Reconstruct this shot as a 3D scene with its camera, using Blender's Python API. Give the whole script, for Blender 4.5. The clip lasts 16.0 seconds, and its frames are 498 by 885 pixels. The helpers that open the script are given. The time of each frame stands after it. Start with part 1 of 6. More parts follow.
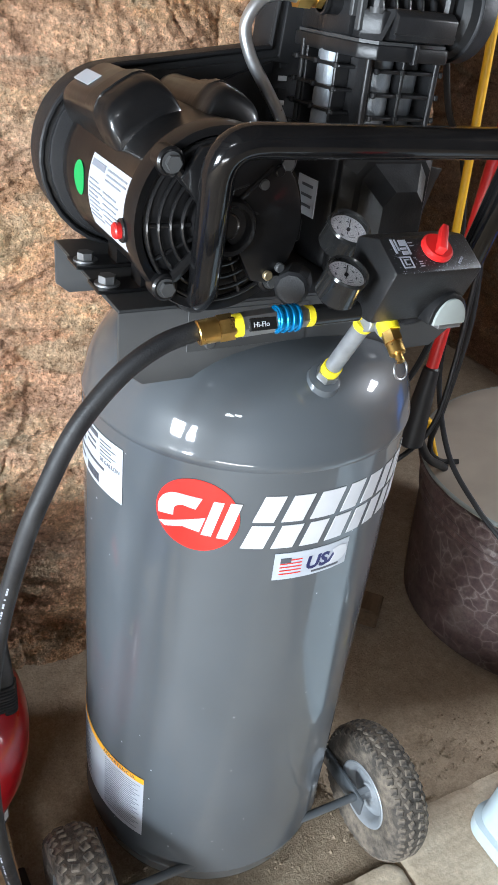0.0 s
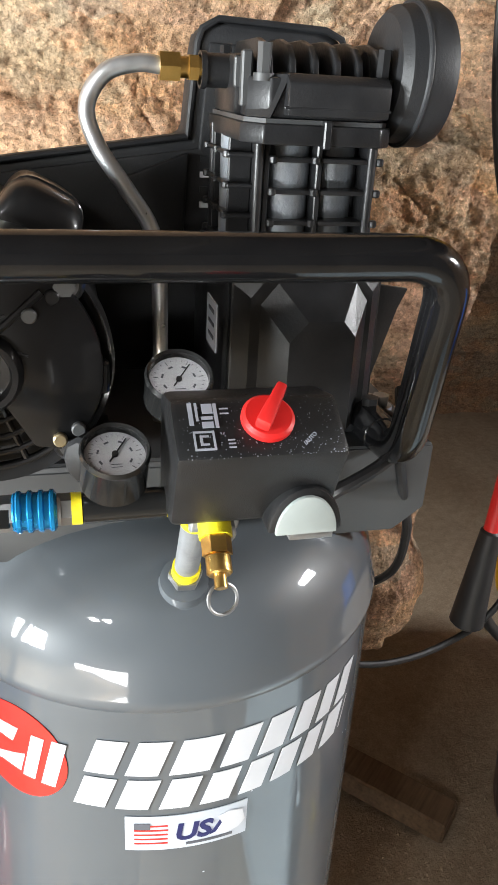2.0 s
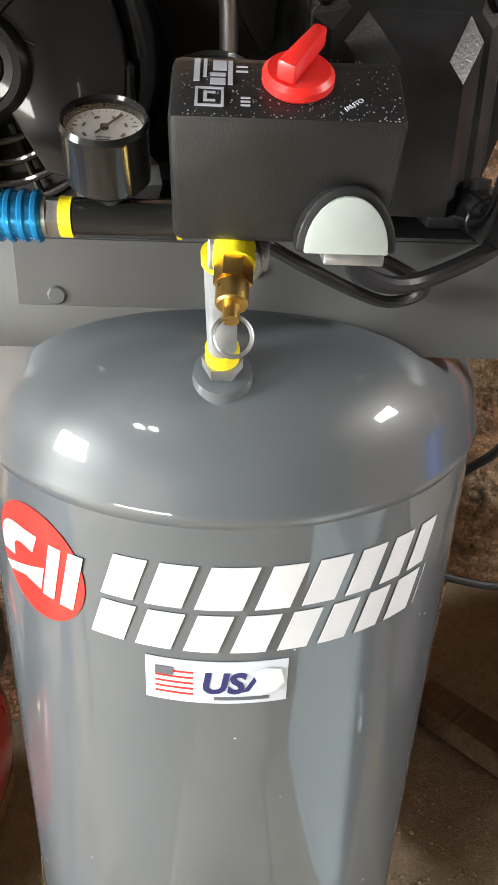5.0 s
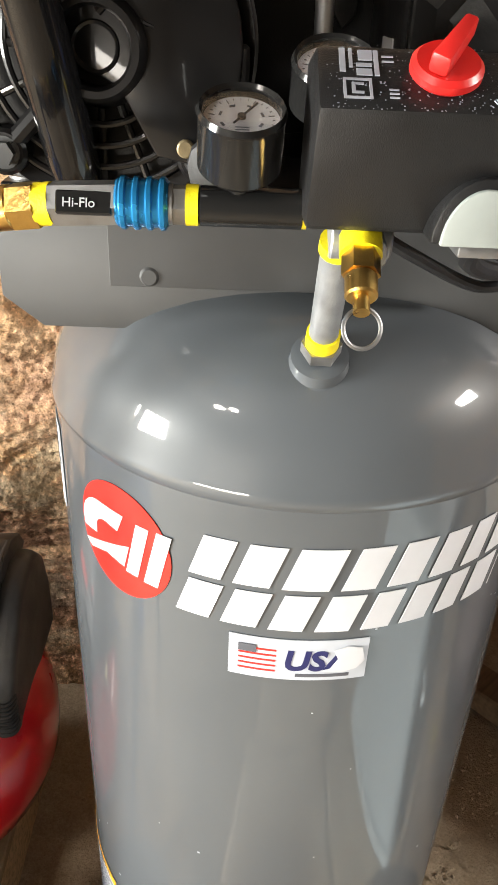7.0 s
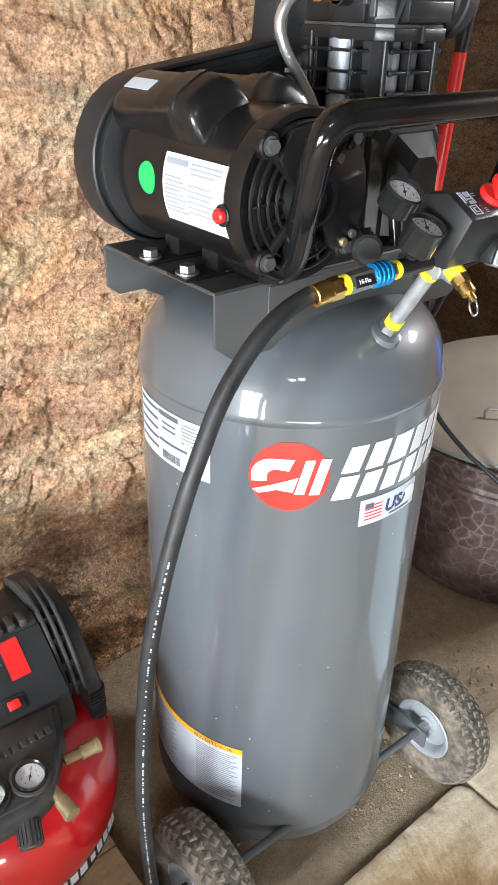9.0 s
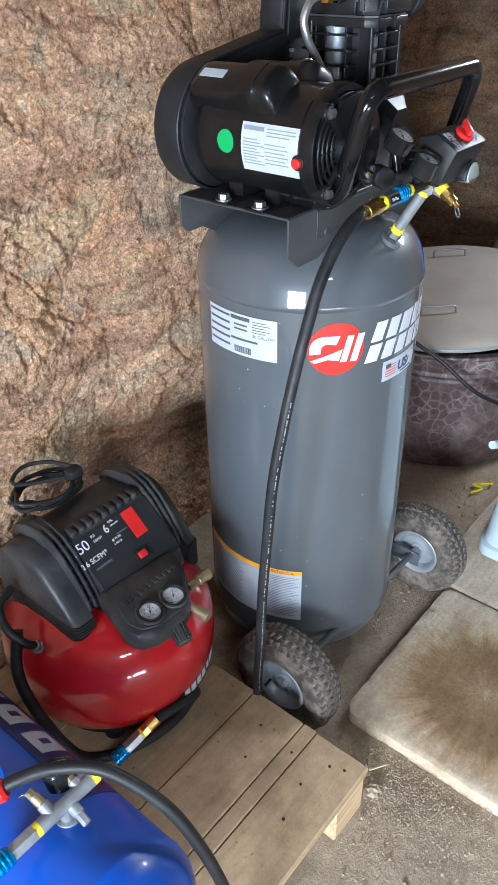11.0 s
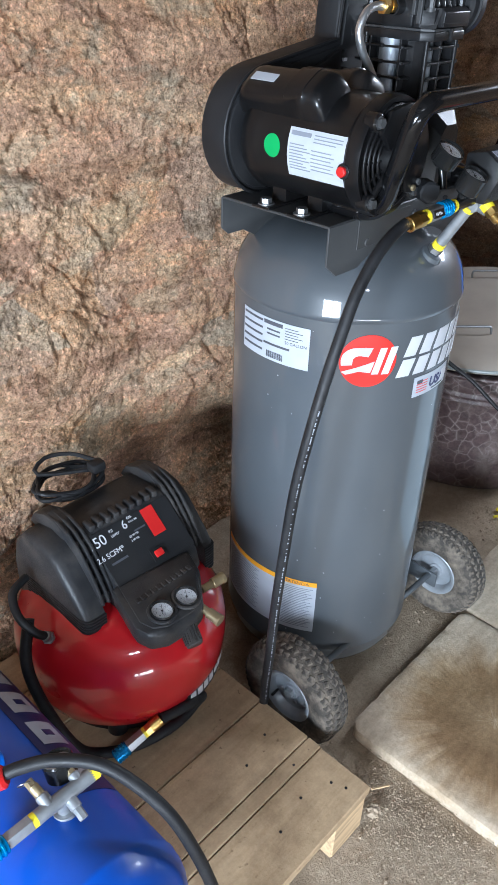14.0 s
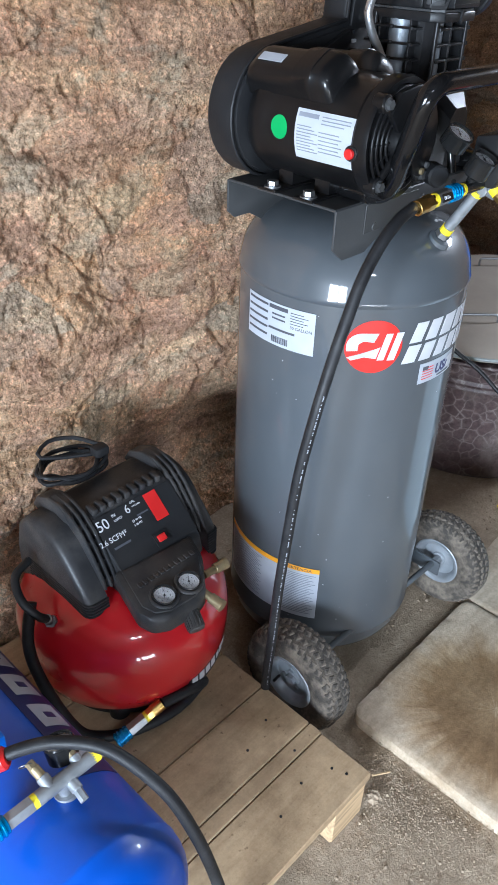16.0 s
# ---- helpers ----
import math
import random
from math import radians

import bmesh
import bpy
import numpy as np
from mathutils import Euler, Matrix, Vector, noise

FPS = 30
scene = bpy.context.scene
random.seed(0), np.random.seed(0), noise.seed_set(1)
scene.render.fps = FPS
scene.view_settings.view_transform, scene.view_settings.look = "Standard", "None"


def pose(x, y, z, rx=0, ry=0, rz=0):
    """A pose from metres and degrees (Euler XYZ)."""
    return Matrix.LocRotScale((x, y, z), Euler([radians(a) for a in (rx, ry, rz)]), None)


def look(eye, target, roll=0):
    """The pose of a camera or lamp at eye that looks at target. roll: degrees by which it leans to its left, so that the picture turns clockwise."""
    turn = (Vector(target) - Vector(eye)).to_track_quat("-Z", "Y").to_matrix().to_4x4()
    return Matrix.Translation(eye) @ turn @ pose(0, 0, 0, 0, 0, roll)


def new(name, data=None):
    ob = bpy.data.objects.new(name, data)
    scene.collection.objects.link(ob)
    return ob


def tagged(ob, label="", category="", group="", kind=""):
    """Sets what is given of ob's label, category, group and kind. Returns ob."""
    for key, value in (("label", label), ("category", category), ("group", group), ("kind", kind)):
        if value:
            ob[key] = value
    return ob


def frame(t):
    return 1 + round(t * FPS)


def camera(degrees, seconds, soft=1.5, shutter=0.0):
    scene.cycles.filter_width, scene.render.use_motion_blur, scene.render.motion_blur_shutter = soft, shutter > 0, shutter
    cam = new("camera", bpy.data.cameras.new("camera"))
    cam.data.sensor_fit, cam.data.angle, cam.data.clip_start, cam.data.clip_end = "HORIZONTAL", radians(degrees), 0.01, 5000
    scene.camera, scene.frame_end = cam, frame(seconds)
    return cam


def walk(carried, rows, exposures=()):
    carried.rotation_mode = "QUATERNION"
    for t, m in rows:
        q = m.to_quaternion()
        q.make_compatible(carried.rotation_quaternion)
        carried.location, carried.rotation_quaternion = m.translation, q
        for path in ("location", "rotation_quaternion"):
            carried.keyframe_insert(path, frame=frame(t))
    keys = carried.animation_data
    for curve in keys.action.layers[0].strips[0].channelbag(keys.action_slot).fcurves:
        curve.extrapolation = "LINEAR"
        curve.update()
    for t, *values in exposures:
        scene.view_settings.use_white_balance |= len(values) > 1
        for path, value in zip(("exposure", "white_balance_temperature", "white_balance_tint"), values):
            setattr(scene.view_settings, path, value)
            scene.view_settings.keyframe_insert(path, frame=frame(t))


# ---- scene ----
cam = camera(36.20, 16.0)
PATH = [
    (0, (-0.4407, -0.7511, 1.3028), (0.4438, 0.7111, 0.2637), 6.91),
    (0.5, (-0.4069, -0.7487, 1.3145), (0.5366, 0.7306, 0.3548), 6.02),
    (1, (-0.3658, -0.7333, 1.2985), (0.5283, 0.7976, 0.3727), 5.09),
    (1.5, (-0.2042, -0.6819, 1.2801), (0.5246, 0.9588, 0.3984), 3.83),
    (2, (-0.0820, -0.6235, 1.2851), (0.3803, 1.1228, 0.4267), 3.32),
    (2.5, (-0.0431, -0.6169, 1.2818), (0.1987, 1.1688, 0.4142), 2.30),
    (3, (-0.0337, -0.6257, 1.2723), (0.1435, 1.1579, 0.3848), 1.17),
    (3.5, (-0.0512, -0.6228, 1.2245), (0.0633, 1.1596, 0.3245), -0.12),
    (4, (-0.0283, -0.6093, 1.1426), (0.0998, 1.1754, 0.2490), 0.78),
    (4.2, (-0.0149, -0.6076, 1.1311), (0.0901, 1.1789, 0.2382), 1.30),
    (6.3, (0.0035, -0.5904, 1.1298), (0.0390, 1.1383, 0.1245), 2.69),
    (6.5, (-0.0071, -0.5937, 1.1287), (0.0215, 1.1383, 0.1292), 2.76),
    (7, (-0.0578, -0.5974, 1.1403), (-0.0072, 1.1282, 0.1304), 2.63),
    (7.5, (-0.1979, -0.6457, 1.1637), (0.0739, 1.0702, 0.1730), 2.87),
    (8, (-0.3420, -0.6819, 1.2238), (0.4090, 0.8824, 0.2293), 2.79),
    (8.2, (-0.3919, -0.6699, 1.2315), (0.4491, 0.8324, 0.2139), 1.77),
    (10.3, (-1.0164, -0.7714, 1.3536), (0.3994, 0.2620, 0.3904), 1.52),
    (10.5, (-1.0302, -0.7656, 1.3475), (0.3720, 0.1862, 0.2855), 1.86),
    (11, (-1.0980, -0.7727, 1.3685), (0.1747, 0.3006, 0.2602), -1.10),
    (11.5, (-1.0966, -0.7837, 1.3836), (0.1814, 0.2965, 0.2882), -1.44),
    (12, (-1.0866, -0.7830, 1.3824), (0.2167, 0.2947, 0.3147), -0.76),
    (12.5, (-1.0896, -0.7806, 1.3795), (0.2158, 0.3111, 0.3287), 0.29),
    (13, (-1.0938, -0.7735, 1.3677), (0.1966, 0.3311, 0.3120), 1.35),
    (13.5, (-1.0971, -0.7679, 1.3615), (0.1650, 0.3505, 0.2863), 1.82),
    (14, (-1.0972, -0.7686, 1.3600), (0.1445, 0.3585, 0.2700), 1.90),
    (14.5, (-1.0941, -0.7678, 1.3577), (0.1406, 0.3603, 0.2611), 1.92),
    (15, (-1.0938, -0.7672, 1.3565), (0.1373, 0.3583, 0.2530), 2.08),
    (15.5, (-1.0961, -0.7676, 1.3535), (0.1316, 0.3552, 0.2436), 2.21),
    (16, (-1.0958, -0.7676, 1.3520), (0.1275, 0.3551, 0.2371), 2.27),
]
EXPOSURES = [(0.0, 0.46, 6300, 10), (0.5, 0.81, 6380, 10), (1.0, 0.90, 6450, 10), (2.0, 0.98, 6900, 10), (3.0, 1.00, 7100, 10), (4.0, 1.06, 7200, 10), (6.5, 0.96, 7600, 11), (7.5, 0.95, 7800, 12),
             (8.2, 0.96, 7300, 11), (10.3, 0.18, 6200, 10), (11.0, 0.12, 5900, 10), (12.5, 0.12, 5820, 10), (14.0, 0.04, 5820, 10), (16.0, 0.02, 5780, 10)]
walk(cam, [(t, look(e, g, r)) for t, e, g, r in PATH], EXPOSURES)

# ---- light ----
world = bpy.data.worlds.new("world")
scene.world = world
world.use_nodes = True
sky = world.node_tree.nodes.new("ShaderNodeTexSky")
sky.sky_type, sky.sun_disc = "NISHITA", False
sky.sun_elevation, sky.sun_rotation = radians(40), radians(250)
world.node_tree.links.new(sky.outputs[0], world.node_tree.nodes["Background"].inputs[0])
world.node_tree.nodes["Background"].inputs[1].default_value = 0.1


def window_light(name, eye, target, sx, sy, energy, colour):
    data = bpy.data.lights.new(name, "AREA")
    data.shape, data.size, data.size_y, data.energy, data.color = "RECTANGLE", sx, sy, energy, colour
    ob = new(name, data)
    ob.matrix_world = look(eye, target)
    return ob


window_light("door_daylight", (-2.97, -1.36, 1.02), (0.0, -1.20, 0.95), 0.95, 0.80, 222, (0.84, 0.93, 1.0))
window_light("ceiling_lamp_light", (-1.40, -1.85, 2.30), (-1.2, -1.4, 0.0), 0.45, 0.16, 19, (0.92, 0.96, 1.0))
# added low fill that brightens the fronts and the tank foot; no known source
window_light("south_door_daylight", (-2.0, -2.99, 0.17), (-2.0, 0.0, 0.17), 1.70, 0.28, 44, (0.92, 0.96, 1.0))
window_light("east_window_daylight", (1.86, -0.55, 1.66), (0.0, -0.75, 0.4), 0.34, 0.30, 38, (0.88, 0.93, 1.0))


# ---- materials ----
def nodes_of(name):
    m = bpy.data.materials.new(name)
    m.use_nodes = True
    return m, m.node_tree.nodes, m.node_tree.links, m.node_tree.nodes["Principled BSDF"]


def noise_node(n, l, scale, detail=4.0, coord=None, rough=0.55, stretch=None):
    t = n.new("ShaderNodeTexNoise")
    t.inputs["Scale"].default_value, t.inputs["Detail"].default_value = scale, detail
    t.inputs["Roughness"].default_value = rough
    if coord is not None:
        if stretch:
            mp = n.new("ShaderNodeMapping")
            mp.inputs["Scale"].default_value = stretch
            l.new(coord, mp.inputs["Vector"])
            coord = mp.outputs["Vector"]
        l.new(coord, t.inputs["Vector"])
    return t.outputs["Fac"]


def ramp(n, l, fac, stops):
    r = n.new("ShaderNodeValToRGB")
    e = r.color_ramp.elements
    while len(e) < len(stops):
        e.new(0.5)
    for k, (p, c) in enumerate(stops):
        e[k].position, e[k].color = p, (*c, 1)
    l.new(fac, r.inputs["Fac"])
    return r.outputs["Color"]


def mixed(n, l, fac, a, b, mode="MIX"):
    m = n.new("ShaderNodeMix")
    m.data_type, m.blend_type = "RGBA", mode
    for sock, v in ((m.inputs[0], fac), (m.inputs[6], a), (m.inputs[7], b)):
        if isinstance(v, (int, float)):
            sock.default_value = v
        elif isinstance(v, tuple):
            sock.default_value = (*v, 1)
        else:
            l.new(v, sock)
    return m.outputs[2]


def bump(n, l, p, height, strength, dist, prior=None):
    b = n.new("ShaderNodeBump")
    b.inputs["Strength"].default_value, b.inputs["Distance"].default_value = strength, dist
    l.new(height, b.inputs["Height"])
    if prior:
        l.new(prior, b.inputs["Normal"])
    l.new(b.outputs["Normal"], p.inputs["Normal"])
    return b.outputs["Normal"]


def surface(name, base, rough=0.5, metal=0.0, vary=0.12, scale=30.0, bumps=0.05, bscale=200.0, dust=0.0, dusty=(0.35, 0.3, 0.24), coat=0.0):
    """Painted, plastic or metal surface with fine grain, uneven gloss and some dust."""
    m, n, l, p = nodes_of(name)
    co = n.new("ShaderNodeTexCoord").outputs["Object"]
    big = noise_node(n, l, scale, 5, co)
    fine = noise_node(n, l, bscale, 3, co)
    lo = tuple(max(0.0, c * (1 - vary)) for c in base)
    hi = tuple(min(1.0, c * (1 + vary)) for c in base)
    col = ramp(n, l, big, [(0.3, lo), (0.7, hi)])
    if dust:
        d = noise_node(n, l, scale * 0.35, 8, co, 0.7)
        f = ramp(n, l, d, [(0.45, (0, 0, 0)), (0.8, (dust, dust, dust))])
        col = mixed(n, l, f, col, dusty)
    l.new(col, p.inputs["Base Color"])
    p.inputs["Metallic"].default_value = metal
    rr = ramp(n, l, big, [(0.3, (rough * 0.85,) * 3), (0.7, (min(1, rough * 1.2),) * 3)])
    l.new(rr, p.inputs["Roughness"])
    p.inputs["Coat Weight"].default_value = coat
    p.inputs["Specular IOR Level"].default_value = 0.25 if coat > 0.9 else (0.2 if max(base) < 0.008 else 0.32 if max(base) < 0.03 else 0.5)
    p.inputs["Coat Roughness"].default_value = 0.05
    if bumps:
        bump(n, l, p, fine, bumps, 0.002)
    return m


def rock_material(name, tint=1.0):
    """Crumbling sandstone and mortar: bedded colour patches, grains, cracks and pale crumbs."""
    m, n, l, p = nodes_of(name)
    co = n.new("ShaderNodeTexCoord").outputs["Object"]
    big = noise_node(n, l, 3.2, 7, co, 0.62, (1.0, 1.0, 2.0))
    patch = noise_node(n, l, 8, 8, co, 0.66, (1.0, 1.0, 1.9))
    grey = noise_node(n, l, 5.5, 7, co, 0.65, (1.0, 1.0, 1.6))
    mid = noise_node(n, l, 34, 10, co, 0.72, (1.0, 1.0, 1.5))
    fine = noise_node(n, l, 150, 6, co, 0.75)
    v = n.new("ShaderNodeTexVoronoi")
    v.inputs["Scale"].default_value = 190
    l.new(co, v.inputs["Vector"])
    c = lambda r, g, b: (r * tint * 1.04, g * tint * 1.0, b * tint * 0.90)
    a = ramp(n, l, big, [(0.30, c(0.36, 0.24, 0.18)), (0.42, c(0.46, 0.30, 0.225)), (0.50, c(0.52, 0.345, 0.245)), (0.58, c(0.48, 0.33, 0.265)), (0.75, c(0.36, 0.28, 0.22))])
    b = ramp(n, l, patch, [(0.30, c(0.25, 0.165, 0.125)), (0.42, c(0.47, 0.30, 0.24)), (0.54, c(0.54, 0.38, 0.26)), (0.68, c(0.68, 0.56, 0.45))])
    col = mixed(n, l, 0.5, a, b)
    # single stones in the bedding, each with its own tone
    sv = n.new("ShaderNodeTexVoronoi")
    sv.inputs["Scale"].default_value = 6.5
    mp = n.new("ShaderNodeMapping")
    mp.inputs["Scale"].default_value = (1.0, 1.0, 2.1)
    nz = n.new("ShaderNodeTexNoise")
    nz.inputs["Scale"].default_value, nz.inputs["Detail"].default_value = 9, 6
    l.new(co, nz.inputs["Vector"])
    wv = mixed(n, l, 0.12, co, nz.outputs["Color"])
    l.new(wv, mp.inputs["Vector"])
    l.new(mp.outputs["Vector"], sv.inputs["Vector"])
    scell = n.new("ShaderNodeSeparateColor")
    l.new(sv.outputs["Color"], scell.inputs[0])
    tone = ramp(n, l, scell.outputs[0], [(0.0, c(0.36, 0.32, 0.28)), (0.2, c(0.50, 0.33, 0.27)), (0.4, c(0.56, 0.38, 0.23)), (0.6, c(0.44, 0.285, 0.22)), (0.8, c(0.60, 0.48, 0.37)), (1.0, c(0.40, 0.37, 0.33))])
    sf = ramp(n, l, scell.outputs[1], [(0.45, (0.15, 0.15, 0.15)), (0.55, (0.65, 0.65, 0.65))])
    col = mixed(n, l, sf, col, tone)
    gf = ramp(n, l, grey, [(0.53, (0, 0, 0)), (0.60, (0.7, 0.7, 0.7))])
    col = mixed(n, l, gf, col, c(0.40, 0.365, 0.31))
    grain = ramp(n, l, mid, [(0.30, (0.45, 0.41, 0.38)), (0.45, (0.92, 0.90, 0.88)), (0.56, (1.08, 1.07, 1.05)), (0.75, (1.45, 1.43, 1.40))])
    col = mixed(n, l, 0.9, col, grain, "MULTIPLY")
    cell = n.new("ShaderNodeSeparateColor")
    l.new(v.outputs["Color"], cell.inputs[0])
    crumbs = ramp(n, l, cell.outputs[0], [(0.0, (0.45, 0.42, 0.40)), (0.25, (0.92, 0.91, 0.90)), (0.80, (1.08, 1.07, 1.06)), (1.0, (1.65, 1.62, 1.58))])
    col = mixed(n, l, 0.5, col, crumbs, "MULTIPLY")
    beds = noise_node(n, l, 4.5, 9, co, 0.68, (0.8, 0.8, 4.2))
    col = mixed(n, l, 0.75, col, ramp(n, l, beds, [(0.36, (0.50, 0.43, 0.38)), (0.46, (0.98, 0.95, 0.93)), (0.55, (1.08, 1.03, 0.96)), (0.66, (1.28, 1.24, 1.15))]), "MULTIPLY")
    rust = ramp(n, l, noise_node(n, l, 2.6, 8, co, 0.66, (1.0, 1.0, 1.7)), [(0.50, (0, 0, 0)), (0.64, (0.35, 0.35, 0.35))])
    col = mixed(n, l, rust, col, mixed(n, l, 1.0, col, (1.22, 0.93, 0.62), "MULTIPLY"))
    speck = ramp(n, l, fine, [(0.34, (0.30, 0.28, 0.26)), (0.46, (0.95, 0.95, 0.95)), (0.56, (1.08, 1.08, 1.08)), (0.66, (1.9, 1.88, 1.85))])
    col = mixed(n, l, 0.75, col, speck, "MULTIPLY")
    l.new(col, p.inputs["Base Color"])
    p.inputs["Roughness"].default_value = 0.95
    p.inputs["Specular IOR Level"].default_value = 0.15
    first = bump(n, l, p, mid, 0.65, 0.010)
    second = bump(n, l, p, v.outputs["Distance"], 0.6, 0.006, first)
    bump(n, l, p, fine, 1.0, 0.009, second)
    return m


def dirt_material():
    m, n, l, p = nodes_of("packed_dirt")
    co = n.new("ShaderNodeTexCoord").outputs["Object"]
    big = noise_node(n, l, 4, 6, co)
    mid = noise_node(n, l, 40, 6, co, 0.7)
    fine = noise_node(n, l, 220, 4, co, 0.7)
    a = ramp(n, l, big, [(0.3, (0.335, 0.26, 0.185)), (0.7, (0.52, 0.42, 0.305))])
    b = ramp(n, l, mid, [(0.3, (0.23, 0.172, 0.12)), (0.7, (0.51, 0.41, 0.30))])
    col = mixed(n, l, 0.45, a, b)
    sp = ramp(n, l, fine, [(0.35, (0.7, 0.68, 0.66)), (0.65, (1.15, 1.15, 1.15))])
    l.new(mixed(n, l, 0.7, col, sp, "MULTIPLY"), p.inputs["Base Color"])
    p.inputs["Roughness"].default_value = 0.95
    p.inputs["Specular IOR Level"].default_value = 0.15
    first = bump(n, l, p, mid, 0.6, 0.01)
    bump(n, l, p, fine, 0.6, 0.004, first)
    return m


def slab_material():
    m, n, l, p = nodes_of("stained_concrete")
    co = n.new("ShaderNodeTexCoord").outputs["Object"]
    big = noise_node(n, l, 5, 6, co, 0.6)
    fine = noise_node(n, l, 120, 6, co, 0.7)
    streak = noise_node(n, l, 9, 5, co, 0.6, (1.0, 6.0, 1.0))
    col = ramp(n, l, big, [(0.3, (0.48, 0.385, 0.285)), (0.5, (0.61, 0.51, 0.39)), (0.75, (0.70, 0.62, 0.50))])
    st = ramp(n, l, streak, [(0.35, (0.72, 0.66, 0.58)), (0.65, (1.1, 1.08, 1.05))])
    col = mixed(n, l, 0.6, col, st, "MULTIPLY")
    # oily round stain with streaks running outwards
    off = n.new("ShaderNodeVectorMath")
    off.operation = "SUBTRACT"
    l.new(co, off.inputs[0])
    off.inputs[1].default_value = (0.01, -0.475, 0.03)
    ln = n.new("ShaderNodeVectorMath")
    ln.operation = "LENGTH"
    l.new(off.outputs[0], ln.inputs[0])
    nv = n.new("ShaderNodeVectorMath")
    nv.operation = "NORMALIZE"
    l.new(off.outputs[0], nv.inputs[0])
    rays = noise_node(n, l, 5.5, 6, nv.outputs[0], 0.65)
    add = n.new("ShaderNodeMath")
    add.operation = "MULTIPLY_ADD"
    l.new(mixed(n, l, 0.45, rays, noise_node(n, l, 14, 6, co, 0.6)), add.inputs[0])
    add.inputs[1].default_value = 0.22
    l.new(ln.outputs["Value"], add.inputs[2])
    stain = ramp(n, l, add.outputs[0], [(0.095, (1.15, 1.12, 1.05)), (0.125, (0.60, 0.49, 0.35)), (0.19, (0.42, 0.315, 0.20)), (0.245, (0.47, 0.36, 0.235)), (0.275, (0.76, 0.67, 0.54)), (0.34, (1, 1, 1))])
    spokes = ramp(n, l, noise_node(n, l, 16, 4, nv.outputs[0], 0.6), [(0.35, (0.75, 0.70, 0.62)), (0.6, (1.08, 1.07, 1.05))])
    near = ramp(n, l, ln.outputs["Value"], [(0.06, (0, 0, 0)), (0.15, (0.55, 0.55, 0.55)), (0.25, (0, 0, 0))])
    col = mixed(n, l, 1.0, col, stain, "MULTIPLY")
    col = mixed(n, l, near, col, mixed(n, l, 1.0, col, spokes, "MULTIPLY"))
    sp = ramp(n, l, fine, [(0.35, (0.78, 0.77, 0.75)), (0.65, (1.12, 1.12, 1.12))])
    l.new(mixed(n, l, 0.8, col, sp, "MULTIPLY"), p.inputs["Base Color"])
    p.inputs["Roughness"].default_value = 0.85
    bump(n, l, p, fine, 0.5, 0.003)
    return m


def wood_material(name, base, stretch=(2.0, 40.0, 40.0), dirt=0.5):
    m, n, l, p = nodes_of(name)
    co = n.new("ShaderNodeTexCoord").outputs["Object"]
    grain = noise_node(n, l, 3.0, 6, co, 0.6, stretch)
    big = noise_node(n, l, 7, 6, co, 0.6)
    lo, hi = tuple(c * 0.6 for c in base), tuple(min(1, c * 1.25) for c in base)
    col = ramp(n, l, grain, [(0.3, lo), (0.5, base), (0.7, hi)])
    dd = ramp(n, l, big, [(0.35, (1 - dirt,) * 3), (0.7, (1.05, 1.05, 1.05))])
    col = mixed(n, l, 0.8, col, dd, "MULTIPLY")
    tone = ramp(n, l, n.new("ShaderNodeObjectInfo").outputs["Random"], [(0, (0.82, 0.8, 0.78)), (1, (1.08, 1.06, 1.04))])
    l.new(mixed(n, l, 1.0, col, tone, "MULTIPLY"), p.inputs["Base Color"])
    p.inputs["Roughness"].default_value = 0.8
    bump(n, l, p, grain, 0.35, 0.002)
    return m


def board_material():
    """Dirty sawn boards: soft grain, grey-brown grime, dark specks and scuffs."""
    m, n, l, p = nodes_of("grimy_pallet_boards")
    co = n.new("ShaderNodeTexCoord").outputs["Object"]
    grain = noise_node(n, l, 3.0, 6, co, 0.6, (1.2, 26.0, 26.0))
    grime = noise_node(n, l, 6, 8, co, 0.68)
    speck = noise_node(n, l, 70, 4, co, 0.6)
    fine = noise_node(n, l, 260, 4, co, 0.7)
    col = ramp(n, l, grain, [(0.3, (0.40, 0.285, 0.165)), (0.5, (0.46, 0.335, 0.20)), (0.7, (0.51, 0.38, 0.235))])
    col = mixed(n, l, 0.85, col, ramp(n, l, grime, [(0.33, (0.52, 0.48, 0.43)), (0.5, (0.9, 0.88, 0.85)), (0.68, (1.12, 1.1, 1.06))]), "MULTIPLY")
    col = mixed(n, l, 0.9, col, ramp(n, l, speck, [(0.27, (0.35, 0.31, 0.27)), (0.35, (1, 1, 1))]), "MULTIPLY")
    col = mixed(n, l, 0.6, col, ramp(n, l, fine, [(0.35, (0.82, 0.81, 0.8)), (0.65, (1.1, 1.1, 1.1))]), "MULTIPLY")
    tone = ramp(n, l, n.new("ShaderNodeObjectInfo").outputs["Random"], [(0, (0.88, 0.87, 0.86)), (1, (1.05, 1.04, 1.03))])
    l.new(mixed(n, l, 1.0, col, tone, "MULTIPLY"), p.inputs["Base Color"])
    p.inputs["Roughness"].default_value = 0.78
    first = bump(n, l, p, grain, 0.2, 0.0015)
    bump(n, l, p, fine, 0.35, 0.001, first)
    return m


